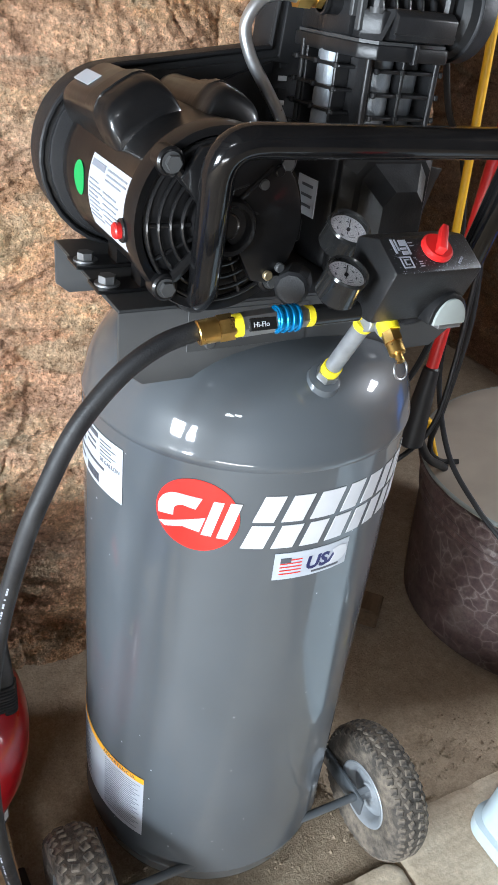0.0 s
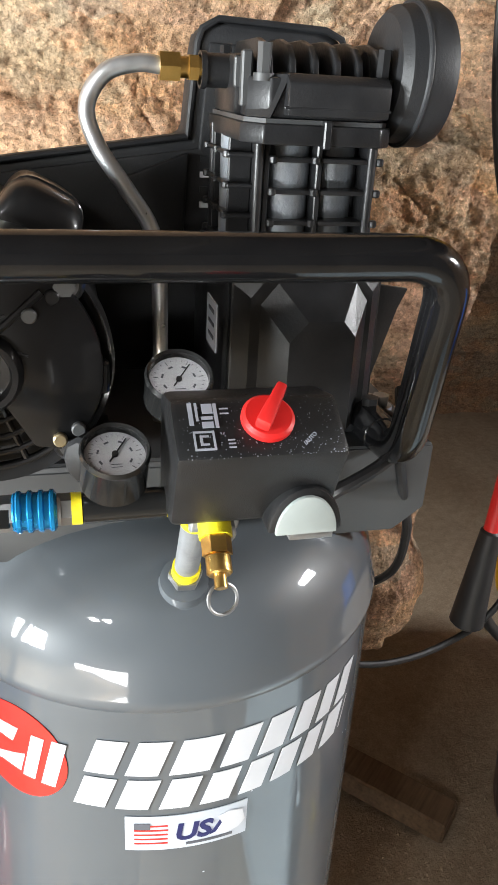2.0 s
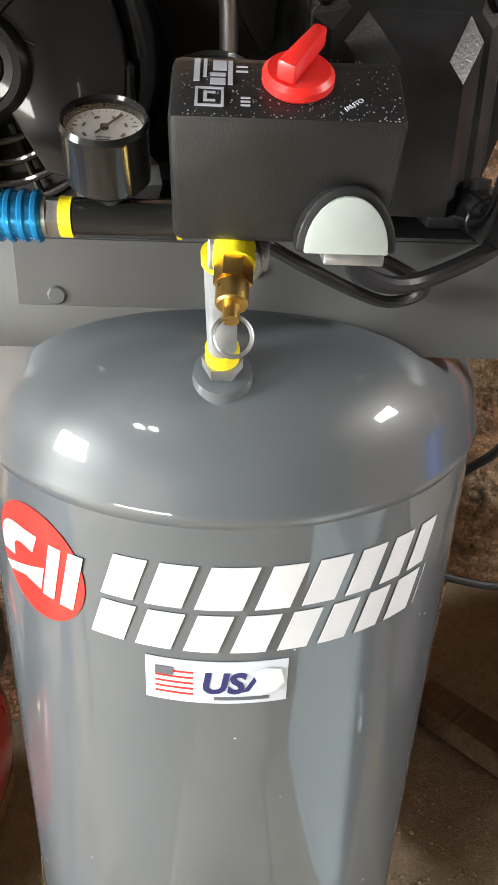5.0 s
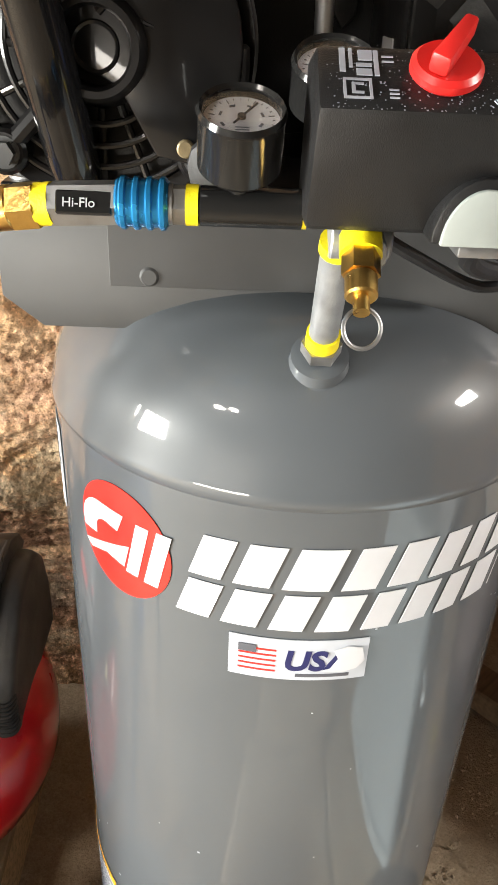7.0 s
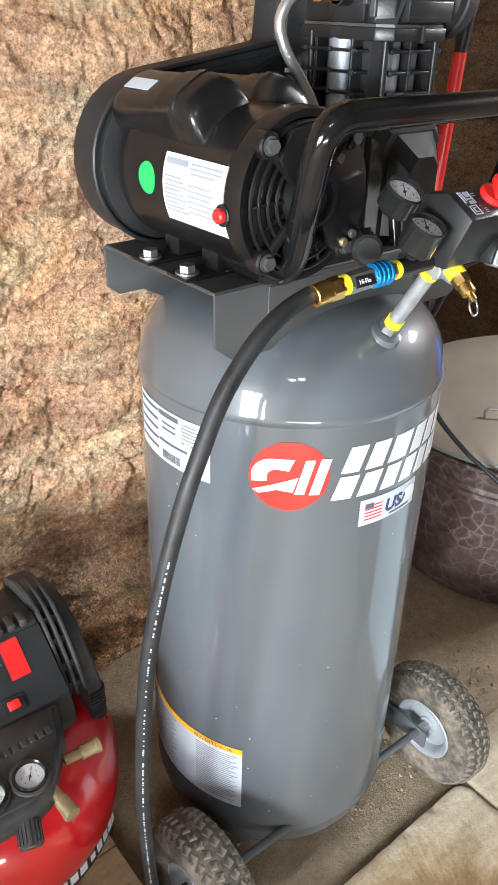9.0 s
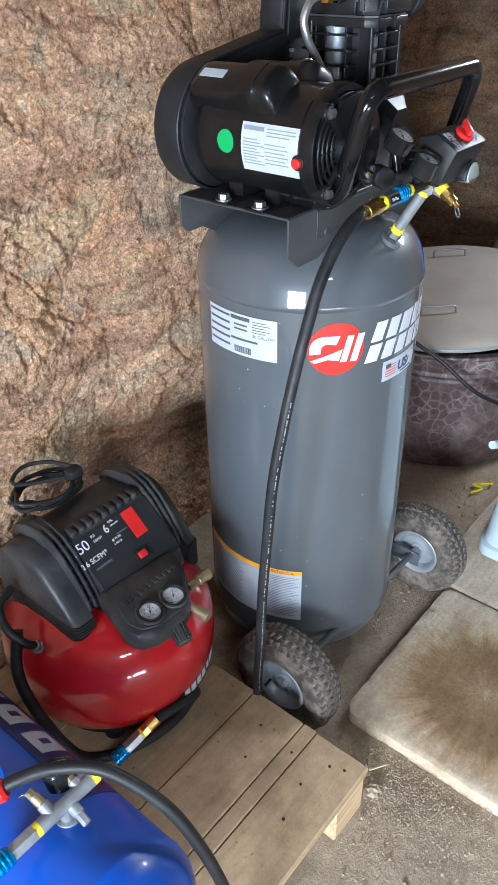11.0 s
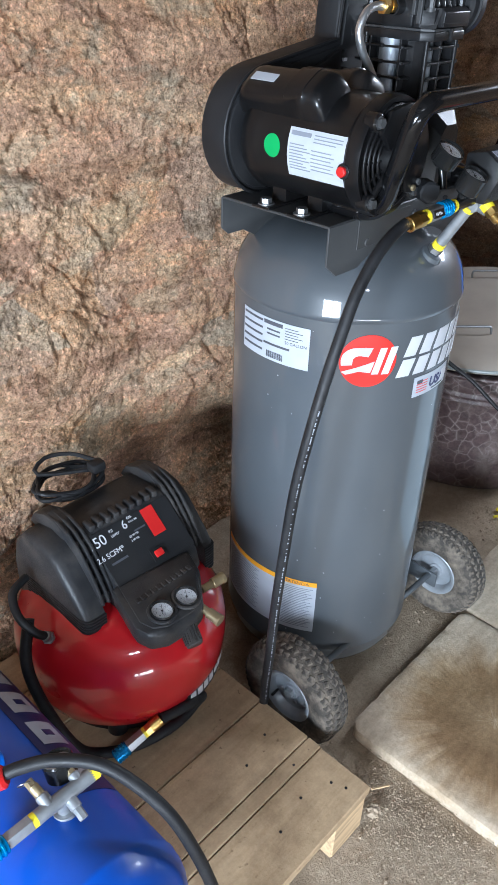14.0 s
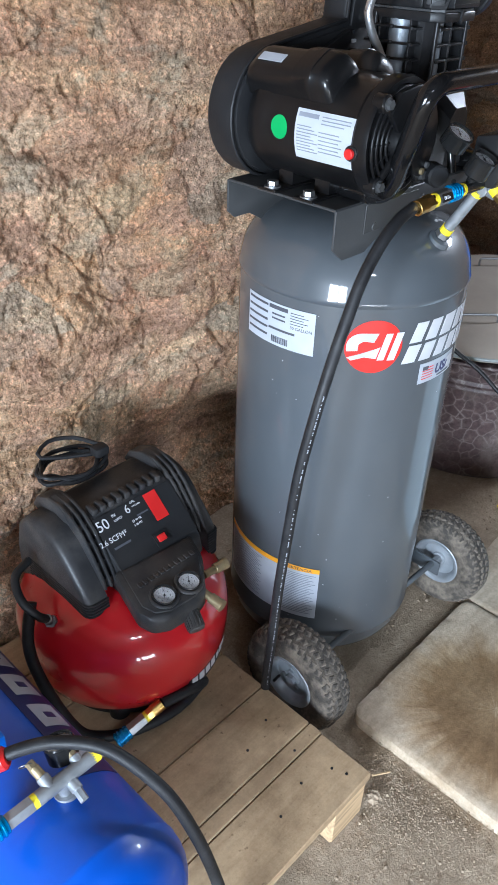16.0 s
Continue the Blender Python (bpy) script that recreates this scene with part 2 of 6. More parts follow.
def marbled_material():
    m, n, l, p = nodes_of("marbled_plastic")
    co = n.new("ShaderNodeTexCoord").outputs["Object"]
    warp = noise_node(n, l, 7, 4, co)
    mp = n.new("ShaderNodeVectorMath")
    mp.operation = "ADD"
    cc = n.new("ShaderNodeCombineXYZ")
    sc = n.new("ShaderNodeMath")
    sc.operation = "MULTIPLY"
    sc.inputs[1].default_value = 0.10
    l.new(warp, sc.inputs[0])
    for k in range(3):
        l.new(sc.outputs[0], cc.inputs[k])
    l.new(co, mp.inputs[0])
    l.new(cc.outputs[0], mp.inputs[1])
    v = n.new("ShaderNodeTexVoronoi")
    v.feature = "DISTANCE_TO_EDGE"
    v.inputs["Scale"].default_value = 26
    l.new(mp.outputs[0], v.inputs["Vector"])
    fine = noise_node(n, l, 40, 6, co, 0.7)
    big = noise_node(n, l, 6, 5, co, 0.65)
    dark = ramp(n, l, fine, [(0.3, (0.055, 0.034, 0.034)), (0.7, (0.15, 0.10, 0.095))])
    vein = ramp(n, l, v.outputs["Distance"], [(0.0, (0.9, 0.9, 0.9)), (0.035, (0.35, 0.35, 0.35)), (0.12, (0, 0, 0))])
    brk = ramp(n, l, big, [(0.4, (0.0, 0.0, 0.0)), (0.65, (0.75, 0.75, 0.75))])
    f = mixed(n, l, 1.0, vein, brk, "MULTIPLY")
    col = mixed(n, l, f, dark, (0.48, 0.42, 0.39))
    dust = ramp(n, l, noise_node(n, l, 11, 7, co, 0.7), [(0.5, (0, 0, 0)), (0.8, (0.5, 0.5, 0.5))])
    l.new(mixed(n, l, dust, col, (0.38, 0.33, 0.29)), p.inputs["Base Color"])
    p.inputs["Roughness"].default_value = 0.5
    bump(n, l, p, fine, 0.15, 0.003)
    return m


TANK = surface("grey_tank_paint", (0.076, 0.086, 0.096), 0.38, 0.0, 0.05, 6, 0.015, 60, coat=1.0)
BLACK = surface("black_motor_paint", (0.006, 0.006, 0.0065), 0.34, 0.0, 0.2, 20, 0.05, 120, 0.05, (0.10, 0.085, 0.07), 0.3)
TUBE_BLACK = surface("black_tube_enamel", (0.005, 0.005, 0.0055), 0.16, 0.0, 0.2, 30, 0.04, 150, 0.03, (0.14, 0.13, 0.12), 0.35)
PLASTIC = surface("black_textured_plastic", (0.010, 0.0102, 0.011), 0.33, 0.0, 0.15, 30, 0.22, 1500, 0.05, (0.16, 0.15, 0.13))
GUARD = surface("black_guard_plastic", (0.013, 0.0135, 0.015), 0.5, 0.0, 0.12, 20, 0.15, 500, 0.06, (0.14, 0.13, 0.11))
SHROUD = surface("dusty_black_shroud_plastic", (0.022, 0.0225, 0.0245), 0.38, 0.0, 0.2, 26, 0.2, 700, 0.34, (0.17, 0.15, 0.13))
CAST = surface("black_cast_iron", (0.014, 0.0143, 0.0155), 0.33, 0.1, 0.25, 40, 0.12, 420, 0.06, (0.14, 0.13, 0.12))
BARREL = surface("silver_cast_cylinder", (0.24, 0.265, 0.295), 0.42, 0.4, 0.15, 60, 0.3, 400)
GLOSS = surface("gloss_black_gauge", (0.012, 0.012, 0.012), 0.15, 0.0, 0.1, 30, 0.0)
WHITE = surface("white_sticker", (0.42, 0.45, 0.50), 0.5, 0.0, 0.04, 40, 0.0)
LETTER = surface("white_vinyl", (0.54, 0.55, 0.58), 0.35, 0.0, 0.04, 40, 0.0)
VINYLGREY = surface("pale_grey_vinyl", (0.33, 0.35, 0.40), 0.45, 0.0, 0.1, 40, 0.0)
PRINT = surface("grey_print", (0.07, 0.075, 0.09), 0.5, 0.0, 0.1, 40, 0.0)
PALE = surface("pale_print", (0.20, 0.22, 0.26), 0.5, 0.0, 0.1, 40, 0.0)
RED = surface("red_vinyl", (0.64, 0.024, 0.017), 0.35, 0.0, 0.05, 40, 0.0)
REDPLASTIC = surface("red_plastic", (0.55, 0.017, 0.016), 0.35, 0.0, 0.08, 40, 0.05, 400)
REDTANK = surface("glossy_red_paint", (0.50, 0.010, 0.016), 0.3, 0.0, 0.08, 6, 0.02, 60, 0.05, (0.3, 0.22, 0.18), 1.0)
BLUETANK = surface("blue_paint", (0.003, 0.075, 0.46), 0.38, 0.0, 0.1, 6, 0.03, 60, 0.04, (0.15, 0.2, 0.35), 0.25)
BLUEPLASTIC = surface("bright_blue_plastic", (0.01, 0.14, 0.60), 0.4, 0.0, 0.08, 10, 0.05, 200)
NAVY = surface("navy_vinyl", (0.012, 0.016, 0.09), 0.4, 0.0, 0.08, 30, 0.0)
GREEN = surface("green_sticker", (0.006, 0.30, 0.075), 0.5, 0.0, 0.05, 30, 0.0)
ORANGE = surface("orange_vinyl", (0.85, 0.38, 0.02), 0.45, 0.0, 0.05, 30, 0.0)
YELLOW = surface("yellow_thread_tape", (0.80, 0.66, 0.02), 0.5, 0.0, 0.12, 90, 0.2, 500)
YELLOWPL = surface("yellow_plastic", (0.80, 0.45, 0.02), 0.4, 0.0, 0.1, 30, 0.05)
DULLBRASS = surface("dull_brass", (0.40, 0.32, 0.19), 0.42, 0.8, 0.2, 60, 0.2, 300, 0.2, (0.25, 0.21, 0.15))
BRASS = surface("brass", (0.62, 0.40, 0.13), 0.3, 1.0, 0.15, 60, 0.15, 300)
STEEL = surface("zinc_steel", (0.29, 0.295, 0.30), 0.42, 0.9, 0.15, 60, 0.1, 300)
PIPE = surface("galvanised_pipe", (0.30, 0.315, 0.33), 0.45, 0.6, 0.15, 60, 0.2, 300)
ALUMIN = surface("aluminium_tube", (0.62, 0.63, 0.64), 0.32, 0.9, 0.08, 60, 0.05, 300)
ANODBLUE = surface("blue_anodised_metal", (0.005, 0.22, 0.50), 0.25, 0.6, 0.1, 60, 0.05, 300)
RUBBER = surface("black_rubber_hose", (0.011, 0.0115, 0.013), 0.5, 0.0, 0.2, 30, 0.2, 500, 0.14, (0.2, 0.2, 0.2))
CORD = surface("black_cord", (0.014, 0.014, 0.015), 0.45, 0.0, 0.2, 30, 0.1, 500)
TYRE = surface("dusty_tyre_rubber", (0.055, 0.047, 0.039), 0.85, 0.0, 0.5, 60, 0.6, 260, 0.9, (0.34, 0.28, 0.215))
RIM = surface("grey_rim_paint", (0.27, 0.295, 0.32), 0.42, 0.2, 0.15, 30, 0.2, 100, 0.5, (0.22, 0.18, 0.14))
LIDGREY = surface("beige_plastic_lid", (0.36, 0.31, 0.255), 0.55, 0.0, 0.12, 8, 0.15, 120, 0.4, (0.42, 0.37, 0.31))
BINWHITE = surface("white_plastic_bin", (0.46, 0.55, 0.60), 0.4, 0.0, 0.05, 8, 0.05, 120, 0.08, (0.5, 0.48, 0.45))
CREAM = surface("cream_gauge_face", (0.56, 0.56, 0.58), 0.5, 0.0, 0.03, 30, 0.0)
CLEARGREY = surface("grey_plastic_plug", (0.27, 0.30, 0.29), 0.4, 0.0, 0.06, 40, 0.05, 300)
DARKGREY = surface("dark_grey_bracket_paint", (0.042, 0.0435, 0.045), 0.48, 0.0, 0.12, 12, 0.05, 100, 0.08, (0.16, 0.15, 0.13))
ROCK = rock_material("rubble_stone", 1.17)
# the wall stone again, darkened so recess and corner walls look shaded
SHADEROCK = rock_material("shaded_brown_stone", 0.72)
DIRT = dirt_material()
SLAB = slab_material()
WOOD = board_material()
RAWWOOD = wood_material("raw_pine_block", (0.60, 0.43, 0.25), (2.0, 40.0, 40.0), 0.2)
OLDWOOD = wood_material("old_brown_timber", (0.24, 0.155, 0.09))
# for assumed, unseen surroundings, kept dark to hold down bounced light
UNSEENWOOD = wood_material("unseen_dark_boards", (0.075, 0.058, 0.044))
MARBLED = marbled_material()


def glass_material():
    m, n, l, p = nodes_of("gauge_glass")
    p.inputs["Transmission Weight"].default_value = 1.0
    p.inputs["Roughness"].default_value = 0.02
    p.inputs["IOR"].default_value = 1.25
    return m


GLASS = glass_material()

# ---- shape helpers ----
PLACE = {}


def thing(name, base, label, category, group="", kind=""):
    ob = new(name)
    ob.location = base
    ob.empty_display_size = 0.05
    PLACE[ob.name] = Vector(base)
    return tagged(ob, label, category, group, kind)


def part(name, bm, material, parent=None, label="", smooth=True, angle=35):
    me = bpy.data.meshes.new(name)
    bmesh.ops.recalc_face_normals(bm, faces=bm.faces)
    bm.to_mesh(me)
    bm.free()
    me.materials.append(material)
    if smooth:
        me.polygons.foreach_set("use_smooth", [True] * len(me.polygons))
        me.set_sharp_from_angle(angle=radians(angle))
    ob = new(name, me)
    if parent is not None:
        ob.parent = parent
        if parent.name in PLACE:
            ob.matrix_parent_inverse = Matrix.Translation(-PLACE[parent.name])
    if label:
        ob["label"] = label
    return ob


def put(bm, piece, m=None):
    """Join the bmesh piece into bm."""
    if m is not None:
        bmesh.ops.transform(piece, matrix=m, verts=piece.verts)
    tmp = bpy.data.meshes.new("tmp")
    piece.to_mesh(tmp)
    piece.free()
    bm.from_mesh(tmp)
    bpy.data.meshes.remove(tmp)
    return bm


def box(x0, x1, y0, y1, z0, z1, bevel=0.0, seg=2):
    bm = bmesh.new()
    bmesh.ops.create_cube(bm, size=1)
    for v in bm.verts:
        v.co = Vector(((x0 + x1) / 2 + v.co.x * (x1 - x0), (y0 + y1) / 2 + v.co.y * (y1 - y0), (z0 + z1) / 2 + v.co.z * (z1 - z0)))
    if bevel:
        bmesh.ops.bevel(bm, geom=bm.edges[:], offset=bevel, segments=seg, profile=0.5, affect="EDGES")
    return bm


def axis_frame(a, b):
    a, b = Vector(a), Vector(b)
    q = (b - a).to_track_quat("Z", "Y")
    return Matrix.LocRotScale(a, q, None), (b - a).length


def lathe(profile, m=None, seg=48, closed=False):
    """Turned about local z; profile is (radius, height) pairs."""
    bm = bmesh.new()
    rings = []
    for r, h in profile:
        if r < 1e-6:
            rings.append([bm.verts.new((0, 0, h))])
        else:
            rings.append([bm.verts.new((r * math.cos(2 * math.pi * k / seg), r * math.sin(2 * math.pi * k / seg), h)) for k in range(seg)])
    pairs = list(zip(rings, rings[1:])) + ([(rings[-1], rings[0])] if closed else [])
    for a, b in pairs:
        for k in range(seg):
            j = (k + 1) % seg
            vs = [a[k % len(a)], a[j % len(a)], b[j % len(b)], b[k % len(b)]]
            u = []
            for v in vs:
                if v not in u:
                    u.append(v)
            if len(u) > 2:
                bm.faces.new(u)
    if m is not None:
        bmesh.ops.transform(bm, matrix=m, verts=bm.verts)
    return bm


def rod(a, b, r, seg=24, bevel=0.0, r2=None):
    m, h = axis_frame(a, b)
    r2 = r if r2 is None else r2
    e = bevel
    prof = [(0, 0), (r - e, 0), (r, e), (r2, h - e), (r2 - e, h), (0, h)] if e else [(0, 0), (r, 0), (r2, h), (0, h)]
    return lathe(prof, m, seg)


def smooth_path(pts, steps=8):
    p = [Vector(q) for q in pts]
    p = [p[0] * 2 - p[1]] + p + [p[-1] * 2 - p[-2]]
    out = []
    for i in range(1, len(p) - 2):
        for k in range(steps):
            t = k / steps
            a, b, c, d = p[i - 1], p[i], p[i + 1], p[i + 2]
            out.append(0.5 * ((2 * b) + (c - a) * t + (2 * a - 5 * b + 4 * c - d) * t * t + (3 * b - a - 3 * c + d) * t ** 3))
    out.append(p[-2])
    return out


def tube(pts, r, seg=14, steps=8, raw=False):
    path = [Vector(q) for q in pts] if raw else smooth_path(pts, steps)
    bm = bmesh.new()
    up = Vector((0.123, 0.456, 0.88)).normalized()
    rings = []
    side = None
    for i, q in enumerate(path):
        d = (path[min(i + 1, len(path) - 1)] - path[max(i - 1, 0)]).normalized()
        side = (up.cross(d) if side is None else side - d * side.dot(d)).normalized()
        u = d.cross(side)
        rings.append([bm.verts.new(q + side * (r * math.cos(2 * math.pi * k / seg)) + u * (r * math.sin(2 * math.pi * k / seg))) for k in range(seg)])
    for a, b in zip(rings, rings[1:]):
        for k in range(seg):
            bm.faces.new((a[k], a[(k + 1) % seg], b[(k + 1) % seg], b[k]))
    bm.faces.new(rings[0])
    bm.faces.new(rings[-1][::-1])
    return bm


def bent(corners, radius, n=7):
    """Polyline with its inner corners rounded."""
    c = [Vector(q) for q in corners]
    out = [c[0]]
    for a, b, d in zip(c, c[1:], c[2:]):
        u, w = (a - b).normalized(), (d - b).normalized()
        for k in range(n + 1):
            t = k / n
            out.append((b + u * radius) * (1 - t) ** 2 + b * 2 * t * (1 - t) + (b + w * radius) * t * t)
    out.append(c[-1])
    return out


def prism(outline, axis, lo, hi, bevel=0.0):
    """A flat outline pushed out along an axis. outline: pairs in the two other axes."""
    bm = bmesh.new()
    def at(p, q, w):
        return (w, p, q) if axis == "x" else (p, w, q) if axis == "y" else (p, q, w)
    a = [bm.verts.new(at(p, q, lo)) for p, q in outline]
    b = [bm.verts.new(at(p, q, hi)) for p, q in outline]
    bm.faces.new(a)
    bm.faces.new(b[::-1])
    for k in range(len(a)):
        j = (k + 1) % len(a)
        bm.faces.new((a[k], b[k], b[j], a[j]))
    bmesh.ops.recalc_face_normals(bm, faces=bm.faces)
    if bevel:
        bmesh.ops.bevel(bm, geom=bm.edges[:], offset=bevel, segments=2, profile=0.5, affect="EDGES")
    return bm


def hexagon(a, b, r):
    return rod(a, b, r, 6, 0.0)


def ringed(m, R, r, seg=32, sub=10):
    prof = [(R + r * math.cos(2 * math.pi * k / sub), r * math.sin(2 * math.pi * k / sub)) for k in range(sub)]
    return lathe(prof, m, seg, True)


def face_to(p, normal, up=(0, 0, 1)):
    """Frame whose z is the normal and whose y leans to up."""
    z = Vector(normal).normalized()
    x = Vector(up).cross(z).normalized()
    y = z.cross(x)
    return Matrix.Translation(p) @ Matrix((x, y, z)).transposed().to_4x4()


def flat_plate(w, h, m, t=0.0008):
    b = box(-w / 2, w / 2, -h / 2, h / 2, 0, t)
    bmesh.ops.transform(b, matrix=m, verts=b.verts)
    return b


def letters(text, size, m, thick=0.0006, shear=0.0, align="LEFT", bold=0.0):
    cu = bpy.data.curves.new("text", "FONT")
    cu.body, cu.size, cu.extrude, cu.align_x, cu.shear, cu.resolution_u = text, size, thick / 2, align, shear, 3
    cu.offset = bold
    ob = bpy.data.objects.new("text", cu)
    scene.collection.objects.link(ob)
    bpy.context.view_layer.update()
    me = ob.evaluated_get(bpy.context.evaluated_depsgraph_get()).to_mesh()
    bm = bmesh.new()
    bm.from_mesh(me)
    bpy.data.objects.remove(ob)
    bpy.data.curves.remove(cu)
    bmesh.ops.transform(bm, matrix=m @ Matrix.Translation((0, 0, thick / 2)), verts=bm.verts)
    return bm


def wrap(bm, r, lift, cx=0.0, cy=0.0):
    """Take a flat shape (x along the arc from the front, y up, z out) round an upright cylinder."""
    xs = [v.co.x for v in bm.verts]
    lo, hi = min(xs), max(xs)
    n = int((hi - lo) / 0.006)
    for k in range(1, n):
        x = lo + (hi - lo) * k / n
        bmesh.ops.bisect_plane(bm, geom=bm.verts[:] + bm.edges[:] + bm.faces[:], plane_co=(x, 0, 0), plane_no=(1, 0, 0), dist=1e-6)
    for v in bm.verts:
        a = radians(-90) + v.co.x / r
        q = r + lift + v.co.z
        v.co = Vector((cx + q * math.cos(a), cy + q * math.sin(a), v.co.y))
    return bm


def flat_grid(x0, x1, y0, y1, t=0.0006, n=24):
    """A thin sheet in many strips, ready to be wrapped."""
    bm = bmesh.new()
    cols = []
    for k in range(n + 1):
        x = x0 + (x1 - x0) * k / n
        cols.append([bm.verts.new((x, y, z)) for y, z in ((y0, 0), (y1, 0), (y1, t), (y0, t))])
    for a, b in zip(cols, cols[1:]):
        for k in range(4):
            bm.faces.new((a[k], a[(k + 1) % 4], b[(k + 1) % 4], b[k]))
    bm.faces.new(cols[0])
    bm.faces.new(cols[-1][::-1])
    return bm


def flat_shape(outline, t=0.0005):
    bm = bmesh.new()
    a = [bm.verts.new((x, y, 0)) for x, y in outline]
    b = [bm.verts.new((x, y, t)) for x, y in outline]
    bm.faces.new(a)
    bm.faces.new(b[::-1])
    for k in range(len(a)):
        j = (k + 1) % len(a)
        bm.faces.new((a[k], b[k], b[j], a[j]))
    return bm


# ---- setting ----
def rubble(u, v, seed):
    """Relief of a rough, crumbling stone wall, in metres."""
    w = Vector((u + seed, v, seed * 0.37))
    k = Vector((w.x, w.y * 1.9, w.z))
    warp = noise.noise_vector(w * 5.0) * 0.05
    h = 0.030 + 0.034 * noise.fractal(k * 2.2, 0.8, 2.1, 3)
    # bedded blocks with broken faces
    d, pts = noise.voronoi(Vector((u * 5.0, v * 8.5, seed)) + warp * 9)
    cell = noise.cell(pts[0] * 3.7)
    joint = min(1.0, (d[1] - d[0]) * 7.0)
    soft = 0.5 + 0.5 * noise.noise(w * 2.3 + Vector((3, 9, 2)))
    h += 0.020 * soft * (0.5 * cell + 0.6 * joint ** 0.5)
    # flaking ledges
    f = noise.fractal(k * 6.5 + warp * 8, 0.7, 2.2, 5) * 2.6
    step = math.floor(f) + min(1.0, max(0.0, (f - math.floor(f)) * 2.6 - 1.3))
    h += 0.0050 * step
    # crumbs
    d2, q2 = noise.voronoi(Vector((u * 34, v * 46, seed)) + warp * 30)
    h += 0.0040 * (noise.cell(q2[0] * 5.1)) * min(1.0, (d2[1] - d2[0]) * 4)
    h += 0.0036 * noise.fractal(w * 75, 0.4, 2.1, 3)
    crack = abs(noise.noise(Vector((w.x * 2.4, w.y * 6.5, w.z)) + warp * 14))
    h -= 0.016 * max(0.0, 1 - crack / 0.022) * max(0.0, 0.15 + noise.noise(w * 3.5))
    return h


def wall_end(z):
    """Where the wall breaks off beside the dark hollow, in x."""
    def fall(lo, hi):
        k = min(1.0, max(0.0, (hi - z) / (hi - lo)))
        return k * k * (3 - 2 * k)
    return 0.515 - 0.05 * fall(0.92, 1.04) - 0.10 * fall(0.34, 0.44) + 0.03 * noise.noise(Vector((1.7, z * 4.0, 0.3))) + 0.012 * noise.noise(Vector((5.7, z * 19.0, 0.3)))


def relief_wall(name, nu, nv, place, material, label, seed, lu, lv):
    bm = bmesh.new()
    verts = []
    for j in range(nv + 1):
        for i in range(nu + 1):
            u, v = lu * i / nu, lv * j / nv
            verts.append(bm.verts.new(place(u, v, rubble(u, v, seed))))
    for j in range(nv):
        for i in range(nu):
            k = j * (nu + 1) + i
            bm.faces.new((verts[k], verts[k + 1], verts[k + nu + 2], verts[k + nu + 1]))
    # thickness behind the relief
    low = [place(u, v, -0.3) for u, v in ((0, 0), (lu, 0), (lu, lv), (0, lv))]
    c = [bm.verts.new(q) for q in low]
    bm.faces.new(c)
    edges = ([verts[i] for i in range(nu + 1)], [verts[j * (nu + 1) + nu] for j in range(nv + 1)],
             [verts[nv * (nu + 1) + i] for i in range(nu, -1, -1)], [verts[j * (nu + 1)] for j in range(nv, -1, -1)])
    for k, run in enumerate(edges):
        bm.faces.new(run + [c[(k + 1) % 4], c[k]])
    ob = part(name, bm, material, None, "", True, 60)
    return tagged(ob, label, "wall", "", "structure")


WALL_Y = 0.385


def undercut(x, z):
    """The foot of the wall has crumbled away under a ledge."""
    ledge = 0.38 + 0.08 * min(1.0, max(0.0, (x + 0.60) / 0.25)) + 0.05 * noise.noise(Vector((x * 3.1, 2.2, 0.7)))
    k = min(1.0, max(0.0, (ledge - z) / 0.16))
    return 0.07 * k * k * (3 - 2 * k)


def boulder(x, z):
    """A rounded boulder standing out of the wall above the hollow."""
    q = ((x - 0.385) / 0.11) ** 2 + ((z - 0.53) / 0.13) ** 2
    return 0.085 * max(0.0, 1 - q) ** 0.5




def north_face(u, v, h):
    x, z = -1.75 + u, v - 0.05
    if x > 0.2:
        x = 0.2 + (x - 0.2) * (wall_end(z) - 0.2) / 0.32
    return (x, WALL_Y - h - boulder(x, z) + undercut(x, z), z)


relief_wall("wall_north", 712, 600, north_face, ROCK, "rough rubble stone wall in tan and pink with crumbling mortar", 3.0, 2.27, 1.9)
# these three carry the darkened stone, shade put into its colour
relief_wall("wall_niche", 110, 120, lambda u, v, h: (0.30 + h, 0.42 + u, v - 0.05), SHADEROCK, "rough side of the dark hollow behind the stone wall", 5.0, 1.83, 1.9)
relief_wall("wall_north_east", 130, 150, lambda u, v, h: (0.28 + u, 2.2 - h, v - 0.05), SHADEROCK, "set-back rubble stone wall in the dim corner", 9.0, 1.82, 1.9)
relief_wall("wall_east", 250, 140, lambda u, v, h: (1.95 - h, 2.24 - u, v - 0.05), SHADEROCK, "rough rubble stone wall, grey brown, its colour darkened as shade", 14.0, 3.82, 1.9)


# unseen enclosing walls, added dark so that shadows get less fill
def plain_wall(name, bm, label):
    return tagged(part(name, bm, UNSEENWOOD, None, "", False), label, "wall", "", "structure")


def holed_wall(name, pieces, label):
    bm = bmesh.new()
    for q in pieces:
        put(bm, box(*q))
    return plain_wall(name, bm, label)


holed_wall("wall_west", [(-3.3, -3.0, -3.0, -1.9, 0, 2.4), (-3.3, -3.0, -0.82, 0.5, 0, 2.4), (-3.3, -3.0, -1.9, -0.82, 1.48, 2.4), (-3.3, -3.0, -1.9, -0.82, 0, 0.55), (-3.0, -2.93, -1.40, -1.34, 0.55, 1.48)], "unseen dark wall with one daylight opening and a mullion")
